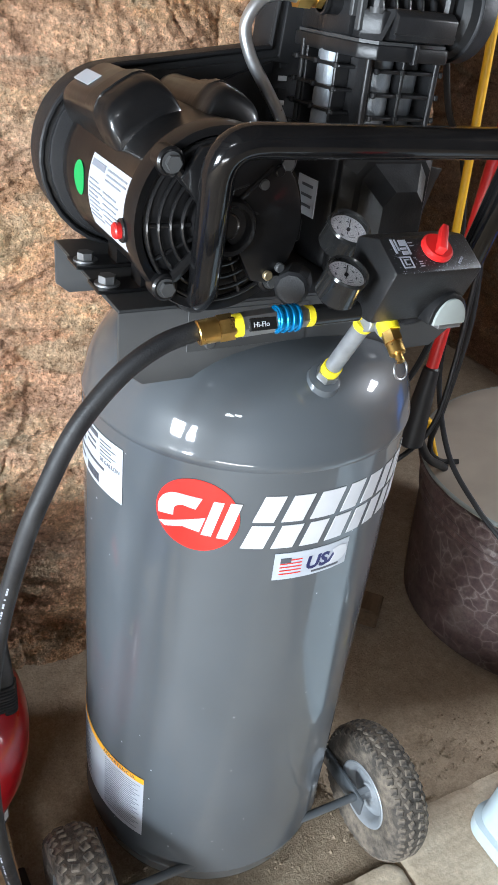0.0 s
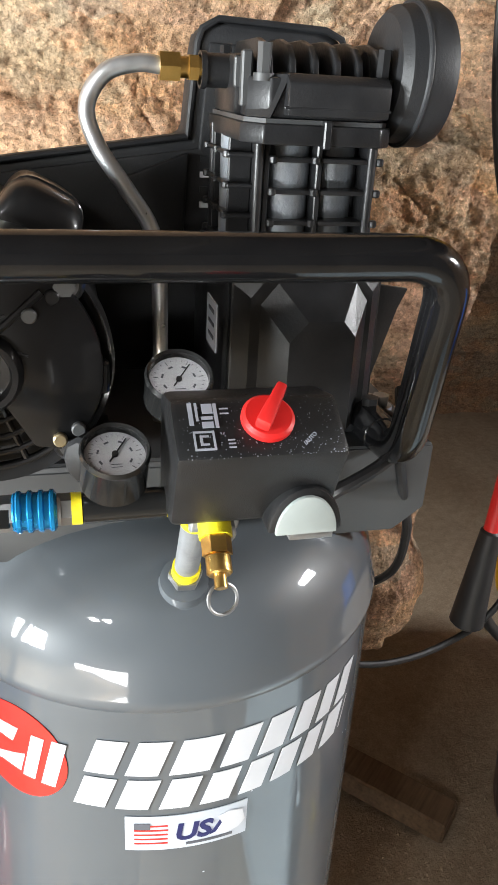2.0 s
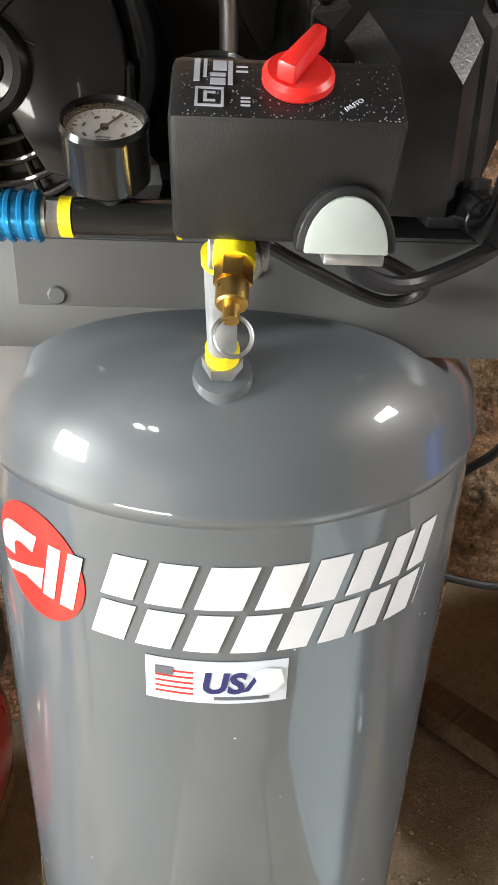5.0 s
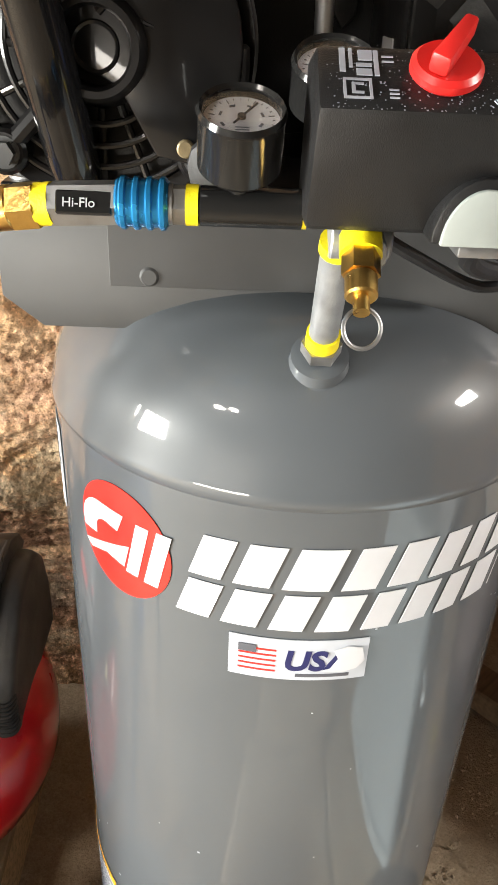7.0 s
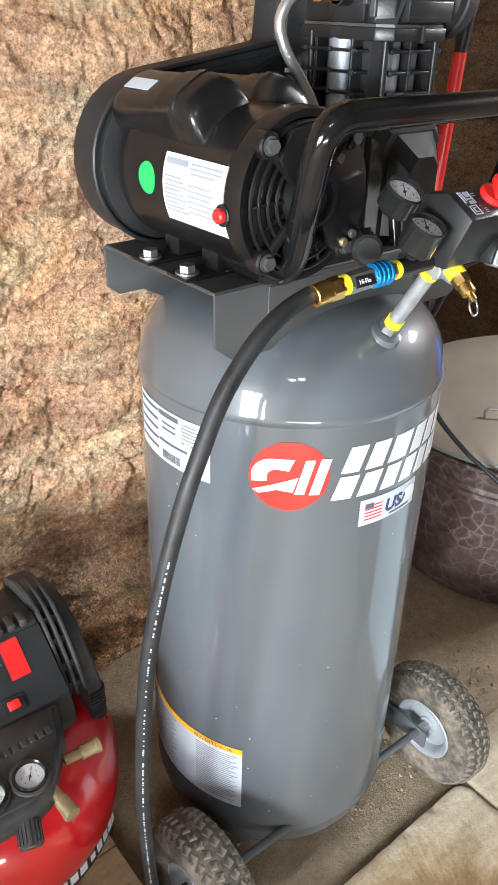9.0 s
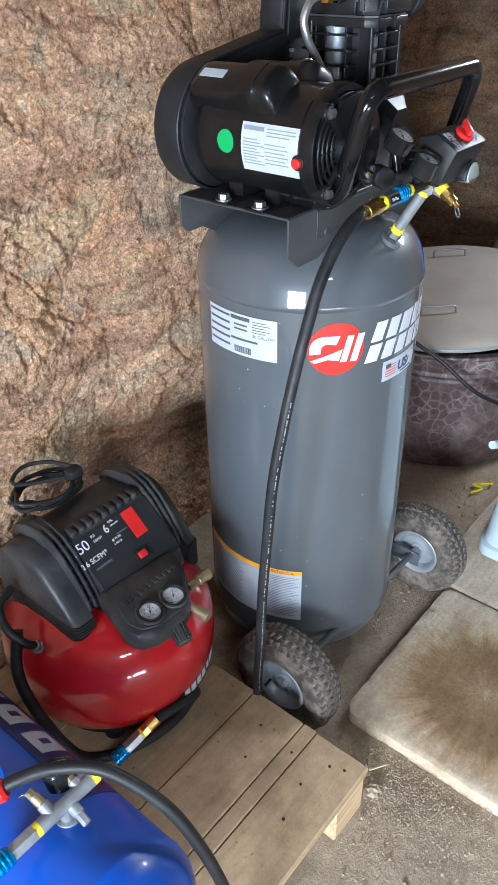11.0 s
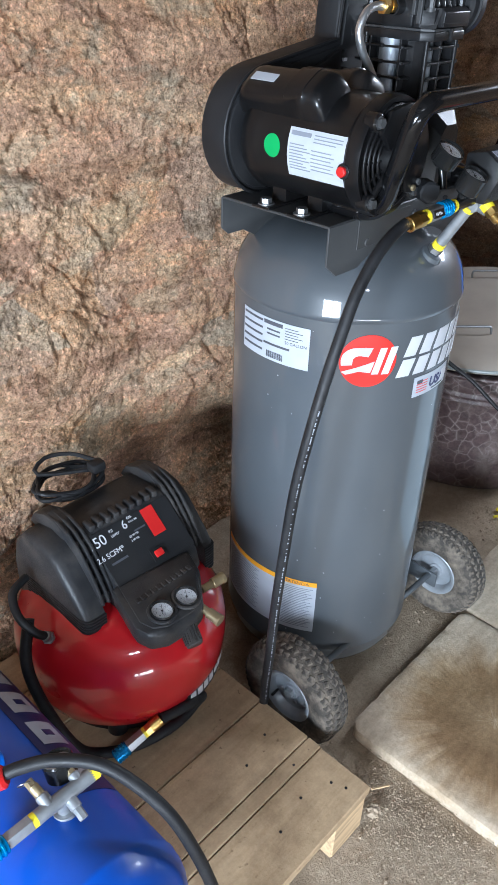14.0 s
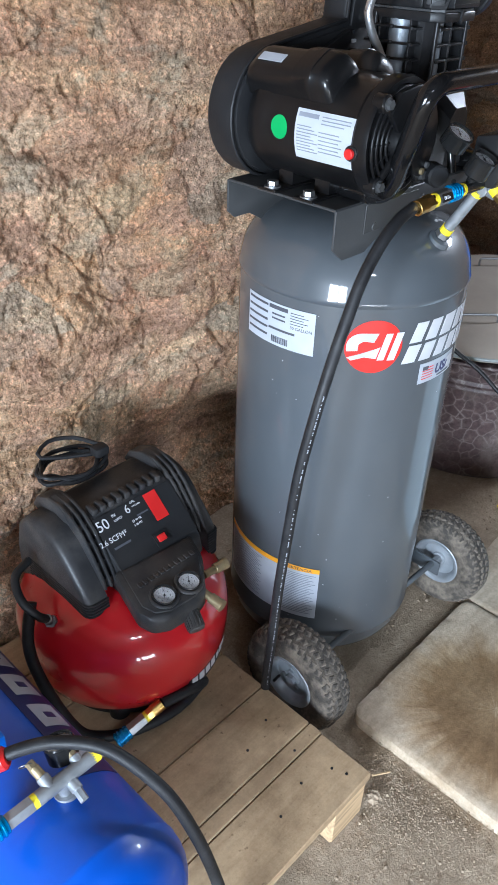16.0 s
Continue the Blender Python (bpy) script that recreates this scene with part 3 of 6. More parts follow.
# unseen wall; the gap at its foot only lets the added fill through
holed_wall("wall_south", [(-3.3, -2.9, -3.3, -3.0, 0, 2.4), (-1.1, 2.2, -3.3, -3.0, 0, 2.4), (-2.9, -1.1, -3.3, -3.0, 0.33, 2.4)], "unseen dark wall, open at its foot for the added fill light")
holed_wall("wall_north_west", [(-3.3, -1.75, 0.35, 0.65, 0, 2.4)], "unseen dark stretch of enclosing wall")
holed_wall("wall_south_east", [(2.0, 2.3, -3.7, -1.7, 0, 2.4)], "unseen dark stretch of enclosing wall")
tagged(part("wall_top", put(box(-1.75, 0.52, 0.33, 0.65, 1.85, 2.4), put(box(0.1, 0.33, 0.66, 2.3, 1.85, 2.4), box(0.1, 2.2, 2.17, 2.45, 1.85, 2.4))), ROCK, None, "", False), "upper stone wall under the ceiling", "wall", "", "structure")
tagged(part("wall_top_east", box(1.92, 2.3, -1.7, 2.4, 1.85, 2.4), ROCK, None, "", False), "upper stone wall under the ceiling", "wall", "", "structure")
tagged(part("window_1", box(1.88, 1.95, -0.74, -0.36, 1.49, 1.83, 0.004), UNSEENWOOD, None, "", False), "small dim window frame in the stone wall", "window", "", "structure")
ceil = bmesh.new()
for k in range(19):
    put(ceil, box(-3.3, 2.3, -3.7 + k * 0.34, -3.7 + k * 0.34 + 0.33, 2.4 + 0.004 * (k % 2), 2.45))
for k in range(7):
    put(ceil, box(-3.0 + k * 0.8, -2.92 + k * 0.8, -3.6, 2.3, 2.25, 2.4))
tagged(part("lamp_housing", box(-1.65, -1.15, -1.95, -1.75, 2.32, 2.38, 0.006), UNSEENWOOD, None), "long dark ceiling lamp housing under the joists", "ceiling lamp")
tagged(part("ceiling", ceil, UNSEENWOOD, None, "", False), "unseen ceiling of dark timber boards and joists", "ceiling", "", "structure")


def ground_sheet():
    bm = bmesh.new()
    xs = [-3.3, -2.4, -1.6, -1.2] + [-1.0 + 0.02 * k for k in range(111)] + [1.4, 1.7, 2.3]
    ys = [-3.7, -2.6, -1.8, -1.3] + [-1.1 + 0.02 * k for k in range(75)] + [0.6, 0.8, 1.1, 1.7, 2.6]
    rows = []
    for y in ys:
        r = []
        for x in xs:
            w = Vector((x, y, 0))
            r.append(bm.verts.new((x, y, -0.004 + 0.006 * noise.noise(w * 5) + 0.006 * noise.fractal(w * 22, 0.8, 2.0, 3))))
        rows.append(r)
    for a, b in zip(rows, rows[1:]):
        for k in range(len(a) - 1):
            bm.faces.new((a[k], a[k + 1], b[k + 1], b[k]))
    ret = bmesh.ops.extrude_face_region(bm, geom=bm.faces[:])
    for v in ret["geom"]:
        if isinstance(v, bmesh.types.BMVert):
            v.co.z = -0.12
    return part("ground", bm, DIRT, None, "", True, 60)


tagged(ground_sheet(), "dusty packed dirt floor with loose grit", "floor", "", "structure")


def rough_slab(name, x0, x1, y0, y1, z1, label, seed):
    """A concrete paving slab with chipped edges."""
    nx, ny = 64, 64
    bm = bmesh.new()
    grid = []
    for j in range(ny + 1):
        row = []
        for i in range(nx + 1):
            x, y = x0 + (x1 - x0) * i / nx, y0 + (y1 - y0) * j / ny
            w = Vector((x * 20 + seed, y * 20, 0))
            edge = min(x - x0, x1 - x, y - y0, y1 - y)
            z = z1 + 0.0012 * noise.noise(w * 0.5) - (0.003 if edge < 1e-6 else 0.0)
            chip = noise.noise(w * 1.3) - 0.25
            if edge < 0.012 and chip > 0:
                z -= 0.016 * chip
            corner = min(x - x0, x1 - x) + min(y - y0, y1 - y)
            if edge < 1e-6:
                x += 0.0012 * noise.noise(w * 1.7)
                y += 0.0012 * noise.noise(w * 1.7 + Vector((9, 0, 0)))
            if corner < 0.02:
                x += ((x0 + x1) / 2 - x) * 0.03 * (1 - corner / 0.02)
                y += ((y0 + y1) / 2 - y) * 0.03 * (1 - corner / 0.02)
            row.append(bm.verts.new((x, y, z)))
        grid.append(row)
    for p, q in zip(grid, grid[1:]):
        for i in range(nx):
            bm.faces.new((p[i], p[i + 1], q[i + 1], q[i]))
    rim = [(0, i) for i in range(nx)] + [(j, nx) for j in range(ny)] + [(ny, i) for i in range(nx, 0, -1)] + [(j, 0) for j in range(ny, 0, -1)]
    under = []
    for j, i in rim:
        q = grid[j][i].co
        under.append(bm.verts.new((q.x, q.y, z1 - 0.05)))
    for k in range(len(rim)):
        m = (k + 1) % len(rim)
        bm.faces.new((grid[rim[k][0]][rim[k][1]], grid[rim[m][0]][rim[m][1]], under[m], under[k]))
    bm.faces.new(under[::-1])
    return tagged(part(name, bm, SLAB, None, "", True, 50), label, "paving slab", "paving slabs", "")


rough_slab("paving_slab", -0.205, 0.250, -0.76, -0.264, 0.03, "tan concrete paving slab with a brown oily stain", 1)
rough_slab("paving_slab", 0.257, 0.74, -0.74, -0.205, 0.028, "grey dusty concrete paving slab beside the white bin", 2)
rough_slab("paving_slab", -0.16, 0.30, -1.26, -0.77, 0.026, "dusty concrete paving slab on the dirt floor", 3)

# ---- the tall grey compressor ----
R = 0.205


def dome_profile(z_seam, sign, height, n=10):
    return [(R * math.cos(t) ** 0.62 if t < 1.57 else 0.0, z_seam + sign * height * math.sin(t)) for t in [math.pi / 2 * k / n for k in range(n + 1)]]


def compressor_tank(comp):
    low = dome_profile(0.105, -1, 0.10)[::-1]
    high = dome_profile(0.868, 1, 0.112, 14)
    prof = [(0.0, low[0][1])] + low[1:] + [(R + 0.0012, 0.108), (R, 0.112), (R, 0.860), (R + 0.0022, 0.864), (R + 0.0026, 0.868), (R + 0.0016, 0.872)] + high[1:-1] + [(0.0, high[-1][1])]
    tank = part("tank", lathe(prof, None, 96), TANK, comp, "dark grey glossy painted steel tank", True, 25)
    # stickers and printed shapes on the tank
    stick = lambda bm, lift: wrap(bm, R, lift)
    arc = lambda deg: radians(deg + 90) * R
    logo = part("logo_disc", stick(flat_shape([(arc(-131.3) + 0.0485 * math.cos(2 * math.pi * k / 48), 0.795 + 0.0475 * math.sin(2 * math.pi * k / 48)) for k in range(48)]), 0.0004), RED, tank, "round red vinyl emblem")
    cx, cz = arc(-131.3), 0.795

    def em(pts):
        return stick(flat_shape([(cx + 0.0485 * x, cz + 0.0475 * y) for x, y in pts]), 0.0011)
    mark = bmesh.new()
    outer = [(-0.42 + 0.52 * math.cos(t), 0.02 + 0.50 * math.sin(t)) for t in [radians(200 - 14 * k) for k in range(13)]]
    inner = [(-0.30 + 0.26 * math.cos(t), -0.02 + 0.24 * math.sin(t)) for t in [radians(30 + 14 * k) for k in range(12)]]
    put(mark, em([(-0.92, -0.18), *outer[1:9], (0.12, 0.52), (-0.02, 0.18), *inner[3:10], (-0.55, -0.14)]))
    put(mark, em([(-0.90, -0.42), (0.22, 0.0), (0.10, -0.44), (-0.30, -0.38), (-0.74, -0.52)]))
    put(mark, em([(0.14, -0.50), (0.38, 0.50), (0.62, 0.50), (0.38, -0.50)]))
    put(mark, em([(0.50, -0.52), (0.76, 0.52), (1.02, 0.52), (0.76, -0.52)]))
    part("emblem_mark", mark, LETTER, logo, "white slanted shapes")

    def band(n, a0, a1, z0, z1, widths):
        x0, x1 = arc(a0), arc(a1)
        slant = (z1 - z0) * 0.33
        total = sum(widths)
        x = x0
        for w in widths:
            dx = (x1 - slant - x0) * w / total
            g = 0.0085
            bm = flat_shape([(x, z0), (x + dx - g, z0), (x + dx - g + slant, z1), (x + slant, z1)])
            bmesh.ops.subdivide_edges(bm, edges=bm.edges[:], cuts=3, use_grid_fill=True)
            part("print_block", stick(bm, 0.0006), LETTER, tank, "white slanted block of the maker's print")
            x += dx
    band(8, -114.0, -39.5, 0.7965, 0.8315, [1, 1.05, 1.25, 1, 1, 0.9, 0.85, 0.85])
    band(9, -116.8, -41.0, 0.7595, 0.7915, [1.05, 1.05, 1, 1, 0.9, 0.9, 0.85, 1, 0.25])
    flag = part("flag_sticker", stick(flat_grid(arc(-105.2), arc(-77.0), 0.712, 0.751), 0.0005), WHITE, tank, "white sticker, torn at one side")
    bars = bmesh.new()
    for k in range(5):
        put(bars, stick(flat_grid(arc(-103.2), arc(-95.6), 0.7195 + k * 0.005, 0.7210 + k * 0.005, 0.0003, 6), 0.0013))
    part("flag_stripe", bars, RED, flag, "red printed stripes")
    part("flag_field", stick(flat_grid(arc(-103.2), arc(-99.6), 0.737, 0.744, 0.0003, 4), 0.0017), PRINT, flag, "faded grey printed corner")
    part("sticker_text", stick(letters("USA", 0.026, Matrix.Translation((arc(-94.2), 0.7225, 0)), 0.0004, 0.15, "LEFT", 0.0009), 0.0012), NAVY, flag, "navy printed capitals")
    torn = flat_shape([(arc(-86.5), 0.7225), (arc(-84.6), 0.7245), (arc(-83.2), 0.7335), (arc(-84.2), 0.7420), (arc(-81.5), 0.7455), (arc(-78.4), 0.7430), (arc(-77.6), 0.7305), (arc(-79.2), 0.7235), (arc(-82.2), 0.7205)])
    part("torn_patch", stick(torn, 0.0019), LETTER, flag, "torn white paper patch")
    part("small_print", stick(flat_grid(arc(-91.5), arc(-80.5), 0.7155, 0.7185, 0.0003, 8), 0.0012), PRINT, flag)
    data = part("data_label", stick(flat_grid(arc(-200.4), arc(-158.9), 0.767, 0.8425), 0.0005), WHITE, tank, "white printed data label")
    lines = bmesh.new()
    a0 = arc(-199.5)
    for k in range(5):
        put(lines, stick(flat_grid(a0, a0 + 0.052, 0.833 - k * 0.0135, 0.837 - k * 0.0135, 0.0003, 6), 0.0012))
    for k in range(5):
        put(lines, stick(flat_grid(a0 + 0.100, a0 + 0.125 + 0.008 * (k % 2), 0.834 - k * 0.0048, 0.8352 - k * 0.0048, 0.0003, 6), 0.0012))
    put(lines, stick(flat_grid(a0 + 0.055, a0 + 0.095, 0.832, 0.839, 0.0003, 6), 0.0012))
    put(lines, stick(flat_grid(a0 + 0.055, a0 + 0.110, 0.795, 0.799, 0.0003, 6), 0.0012))
    for k in range(22):
        put(lines, stick(flat_grid(a0 + 0.062 + k * 0.0016, a0 + 0.0628 + k * 0.0016 + 0.0006 * (k % 3 == 0), 0.772, 0.784, 0.0003, 1), 0.0012))
    put(lines, stick(flat_grid(a0 + 0.062, a0 + 0.09, 0.822, 0.825, 0.0003, 4), 0.0012))
    put(lines, stick(flat_grid(a0 + 0.062, a0 + 0.09, 0.814, 0.817, 0.0003, 4), 0.0012))
    part("label_print", lines, PRINT, data, "grey printed bars")
    part("label_text", stick(letters("30 GALLON", 0.0078, Matrix.Translation((a0 + 0.1, 0.806, 0)), 0.0003), 0.0012), PRINT, data, "dark printed capitals")
    flecks = bmesh.new()
    rnd = random.Random(8)
    for _ in range(36):
        a, z, q = rnd.uniform(-200, -30), rnd.uniform(0.14, 0.84), rnd.choice((0.0005, 0.0006, 0.0008, 0.0011))
        put(flecks, stick(flat_grid(arc(a), arc(a) + q * 2, z, z + q * 1.6, 0.0002, 1), 0.0002))
    tagged(part("paint_flecks", flecks, WHITE, tank, "tiny pale flecks on the paint"), "", "", "", "stuff")
    warn = part("warning_label", stick(flat_grid(arc(-214), arc(-144.2), 0.162, 0.298), 0.0005), WHITE, tank, "white warning label with an orange top edge")
    part("label_edge", stick(flat_grid(arc(-214), arc(-144.2), 0.287, 0.2985, 0.0003), 0.0012), ORANGE, warn, "orange heading strip")
    part("label_text", stick(letters("ADVERTENCIA", 0.0105, Matrix.Translation((arc(-168), 0.2888, 0)), 0.0003), 0.0017), PRINT, warn, "dark printed capitals")
    fine = bmesh.new()
    for k in range(24):
        z = 0.278 - k * 0.0046
        for b0, b1 in ((-212, -180), (-167, -146)):
            put(fine, stick(flat_grid(arc(b0), arc(b1 - (k * 7 % 5)), z, z + 0.0016, 0.0002, 10), 0.0012))
    part("small_print", fine, PALE, warn, "pale lines of small print")
    return tank


def wheel(comp, x_in, x_out, ay):
    """Pneumatic wheel on the axle along x."""
    az, g = 0.118, 0.895
    s = 1 if x_out > x_in else -1
    mid, hw = (x_in + x_out) / 2, abs(x_out - x_in) / 2
    m = Matrix.Translation((mid, ay, az)) @ Matrix.Rotation(math.pi / 2 * s, 4, "Y")
    prof = [(0.058, -hw * 0.62), (0.068, -hw * 0.84), (0.094, -hw * 0.98), (0.112, -hw * 0.96), (0.122, -hw * 0.8), (0.1275, -hw * 0.4), (0.1285, 0),
            (0.1275, hw * 0.4), (0.122, hw * 0.8), (0.112, hw * 0.96), (0.094, hw * 0.98), (0.068, hw * 0.84), (0.058, hw * 0.62), (0.056, 0)]
    bm = lathe([(r * g, h) for r, h in prof], None, 64, True)
    bmesh.ops.transform(bm, matrix=m, verts=bm.verts)
    w = part("wheel", bm, TYRE, comp, "dusty black knobbly pneumatic tyre")
    n = 42
    lug = bpy.data.meshes.new("tread_block")
    lb = box(-0.006, 0.0030, -0.0062, 0.0062, -hw * 0.19, hw * 0.19, 0.0020, 1)
    lb.to_mesh(lug)
    lb.free()
    lug.materials.append(TYRE)
    for k in range(n):
        for j, (h, off) in enumerate(((-0.74, 0.0), (-0.28, 0.5), (0.28, 0.0), (0.74, 0.5))):
            a = 2 * math.pi * (k + off) / n
            r0 = (0.1270 if abs(h) < 0.5 else 0.1205) * g
            tilt = 0.0 if abs(h) < 0.5 else (0.6 if h > 0 else -0.6)
            ob = new("tread_block", lug)
            ob.parent = w
            ob.matrix_basis = m @ Matrix.Rotation(a, 4, "Z") @ Matrix.Translation((r0, 0, hw * h)) @ Matrix.Rotation(-tilt, 4, "Y") @ Matrix.Rotation(0.35 * (1 if j % 2 else -1), 4, "X")
    rim = [(0.0, 0.42), (0.017, 0.42), (0.019, 0.30), (0.024, 0.26), (0.040, 0.22), (0.047, 0.30), (0.052, 0.66), (0.058, 0.80), (0.0635, 0.84), (0.0655, 0.80), (0.064, 0.70), (0.054, 0.4)]
    rim = rim + [(r, -h) for r, h in rim[::-1]]
    rm = part("rim", lathe([(r * g, h * hw) for r, h in rim], m, 48), RIM, w, "dusty grey painted steel rim")
    for k in range(4):
        c = m @ Matrix.Rotation(math.pi / 2 * k + 0.4, 4, "Z") @ Matrix.Translation((0.030 * g, 0, hw * 0.24))
        part("rim_bolt", put(bmesh.new(), hexagon((0, 0, -0.002), (0, 0, 0.005), 0.0048), c), PIPE, rm)
    part("valve_stem", put(bmesh.new(), rod((0.049 * g, 0, hw * 0.3), (0.046 * g, 0, hw * 0.3 + 0.02), 0.003, 10), m @ Matrix.Rotation(2.2, 4, "Z")), CORD, rm)
    part("axle_bolt", hexagon((x_out - s * 0.03, ay, az), (x_out - s * 0.012, ay, az), 0.0105), PIPE, w, "zinc hex bolt")
    part("axle_nut", hexagon((x_in + s * 0.03, ay, az), (x_in - s * 0.004, ay, az), 0.0105), PIPE, w, "zinc hex nut")
    return w


def motor(comp):
    cx, cz, rm = -0.1325, 1.115, 0.080
    m = Matrix.Translation((cx, -0.15, cz)) @ Matrix.Rotation(-math.pi / 2, 4, "X")
    prof = [(0.0, 0.02), (0.072, 0.02), (0.074, 0.002), (0.0815, 0.0), (0.0835, 0.006), (0.0835, 0.022), (0.081, 0.026), (rm, 0.03), (rm, 0.185), (0.0815, 0.19), (0.0815, 0.212), (0.076, 0.225), (0.03, 0.232), (0.0, 0.232)]
    body = part("motor", lathe(prof, m, 64), BLACK, comp, "glossy black electric motor", True, 30)
    # capacitor covers
    for ang, y0, y1, wd, hh, nm in ((122, -0.075, 0.085, 0.036, 0.034, "capacitor_cover"), (62, -0.085, 0.05, 0.030, 0.030, "capacitor_cover")):
        bm = bmesh.new()
        rings = []
        for t, s2 in ((0.0, 0.45), (0.02, 0.72), (0.06, 0.88), (0.12, 0.95), (0.20, 0.97), (0.205, 1.0), (0.27, 1.0), (0.275, 0.955), (0.33, 0.955), (0.335, 0.92), (0.42, 0.92), (0.43, 0.86), (0.9, 0.82), (0.97, 0.76), (1.0, 0.6)):
            y = y0 + (y1 - y0) * t
            ring = []
            for j in range(15):
                a = math.pi * j / 14
                x = wd * math.copysign(abs(math.cos(a)) ** 0.55, math.cos(a)) * (0.82 + 0.18 * s2)
                z = rm - 0.016 + (0.016 + hh) * s2 * math.sin(a) ** 0.55
                q = Matrix.Rotation(radians(90 - ang), 4, "Y") @ Vector((x, 0, z))
                ring.append(bm.verts.new((cx + q.x, y, cz + q.z)))
            rings.append(ring)
        for a, b in zip(rings, rings[1:]):
            for j in range(14):
                bm.faces.new((a[j], a[j + 1], b[j + 1], b[j]))
        bm.faces.new(rings[0])
        bm.faces.new(rings[-1][::-1])
        part(nm, bm, BLACK, body, "", True, 45)
    q = Matrix.Rotation(radians(90 - 122), 4, "Y") @ Vector((-0.004, 0, rm + 0.0262))
    nrm = Matrix.Rotation(radians(90 - 122), 4, "Y") @ Vector((0, 0, 1))
    part("small_label", flat_plate(0.045, 0.016, face_to((cx + q.x, 0.045, cz + q.z), nrm, (1, 0, 0))), WHITE, body, "small white paper label")
    # rating plate round the shell
    ax = Matrix.Translation((cx, 0, cz)) @ Matrix.Rotation(math.pi / 2, 4, "X")

    def shell(bm, lift):
        # flat x along the axis towards the front, flat y up along the shell
        for v in bm.verts:
            a = math.pi - v.co.y / rm
            q = rm + lift + v.co.z
            v.co = Vector((cx + q * math.cos(a), -v.co.x, cz + q * math.sin(a)))
        return bm

    def sheet(x0, x1, y0, y1, n=16, t=0.0005):
        bm = flat_grid(y0, y1, x0, x1, t, n)
        for v in bm.verts:
            v.co.x, v.co.y = v.co.y, v.co.x
        return bm
    plate = part("rating_plate", shell(sheet(0.022, 0.124, -0.035, 0.033), 0.0004), WHITE, body, "white printed rating plate")
    marks = bmesh.new()
    for k in range(9):
        put(marks, shell(sheet(0.026, 0.052 + 0.006 * (k % 3), 0.010 - k * 0.0042, 0.0114 - k * 0.0042, 2, 0.0003), 0.001))
    for k in range(3):
        put(marks, shell(sheet(0.068, 0.118 - 0.01 * (k == 2), 0.026 - k * 0.0045, 0.0275 - k * 0.0045, 2, 0.0003), 0.001))
    for k in range(6):
        put(marks, shell(sheet(0.066, 0.102 + 0.005 * (k % 2), 0.006 - k * 0.0052, 0.0074 - k * 0.0052, 2, 0.0003), 0.001))
    put(marks, shell(sheet(0.026, 0.062, 0.0225, 0.0285, 3, 0.0003), 0.001))
    part("plate_print", marks, PALE, plate, "grey printed bars")
    part("round_sticker", shell(flat_shape([(-0.008 + 0.0155 * math.cos(2 * math.pi * k / 32), 0.002 + 0.0165 * math.sin(2 * math.pi * k / 32)) for k in range(32)]), 0.0005), GREEN, body, "round green inspection sticker")
    b0 = Vector((cx - rm, -0.127, cz - 0.010))
    brk = part("reset_button_boss", rod(b0, b0 + Vector((-0.006, 0, 0)), 0.0105, 20, 0.001), PLASTIC, body)
    part("reset_button", rod(b0 + Vector((-0.004, 0, 0)), b0 + Vector((-0.012, 0, 0)), 0.0072, 20, 0.0015), REDPLASTIC, brk, "red reset button")
    # end bell: cooling slots, ribs, cover and shaft boss
    y = -0.150
    e = Matrix.Translation((cx, y, cz)) @ Matrix.Rotation(math.pi / 2, 4, "X")
    part("vent_recess", lathe([(0.0, 0.0), (0.071, 0.0), (0.071, -0.012), (0.0, -0.012)], e @ Matrix.Translation((0, 0, -0.008)), 48), CORD, body)
    for rr in (0.038, 0.049, 0.060, 0.0705):
        part("vent_ring", ringed(e @ Matrix.Translation((0, 0, 0.001)), rr, 0.0021, 56, 8), BLACK, body)
    for ang in (45, 135, 225, 315):
        d = Vector((math.cos(radians(ang)), 0, math.sin(radians(ang))))
        p0, p1 = Vector((cx, y - 0.004, cz)) + d * 0.024, Vector((cx, y - 0.003, cz)) + d * 0.072
        part("rib", rod(p0, p1, 0.0055, 10), BLACK, body)
        c = Vector((cx, y, cz)) + d * 0.0755
        boss = part("bolt_boss", rod(c + Vector((0, 0.012, 0)), c + Vector((0, -0.008, 0)), 0.0125, 18, 0.002), BLACK, body)
        part("bolt", put(hexagon(c + Vector((0, -0.006, 0)), c + Vector((0, -0.014, 0)), 0.0068), rod(c + Vector((0, -0.006, 0)), c + Vector((0, -0.0085, 0)), 0.0088, 18)), DARKGREY, boss)
    for ang in (180, 205, 250, 270, 290):
        d = Vector((math.cos(radians(ang)), 0, math.sin(radians(ang))))
        part("vent_spoke", rod(Vector((cx, y, cz)) + d * 0.03, Vector((cx, y, cz)) + d * 0.07, 0.0022, 8), BLACK, body)
    cover = [(cx - 0.028, cz + 0.066), (cx + 0.010, cz + 0.072)] + [(cx + 0.0755 * math.cos(radians(q)), cz + 0.0755 * math.sin(radians(q))) for q in range(72, -58, -10)]
    cover += [(cx + 0.030, cz - 0.052), (cx + 0.012, cz - 0.020), (cx - 0.012, cz - 0.004), (cx - 0.020, cz + 0.010), (cx - 0.046, cz + 0.040)]
    cov = part("end_cover", prism(cover, "y", y - 0.011, y - 0.002, 0.0018), BLACK, body, "black flat terminal cover")
    for dx, dz, mt in ((0.046, 0.047, BLACK), (0.032, 0.036, DARKGREY), (0.046, -0.047, DULLBRASS), (0.058, -0.04, DARKGREY)):
        part("screw", rod((cx + dx, y - 0.010, cz + dz), (cx + dx, y - 0.015, cz + dz), 0.0048, 14, 0.001), mt, cov)
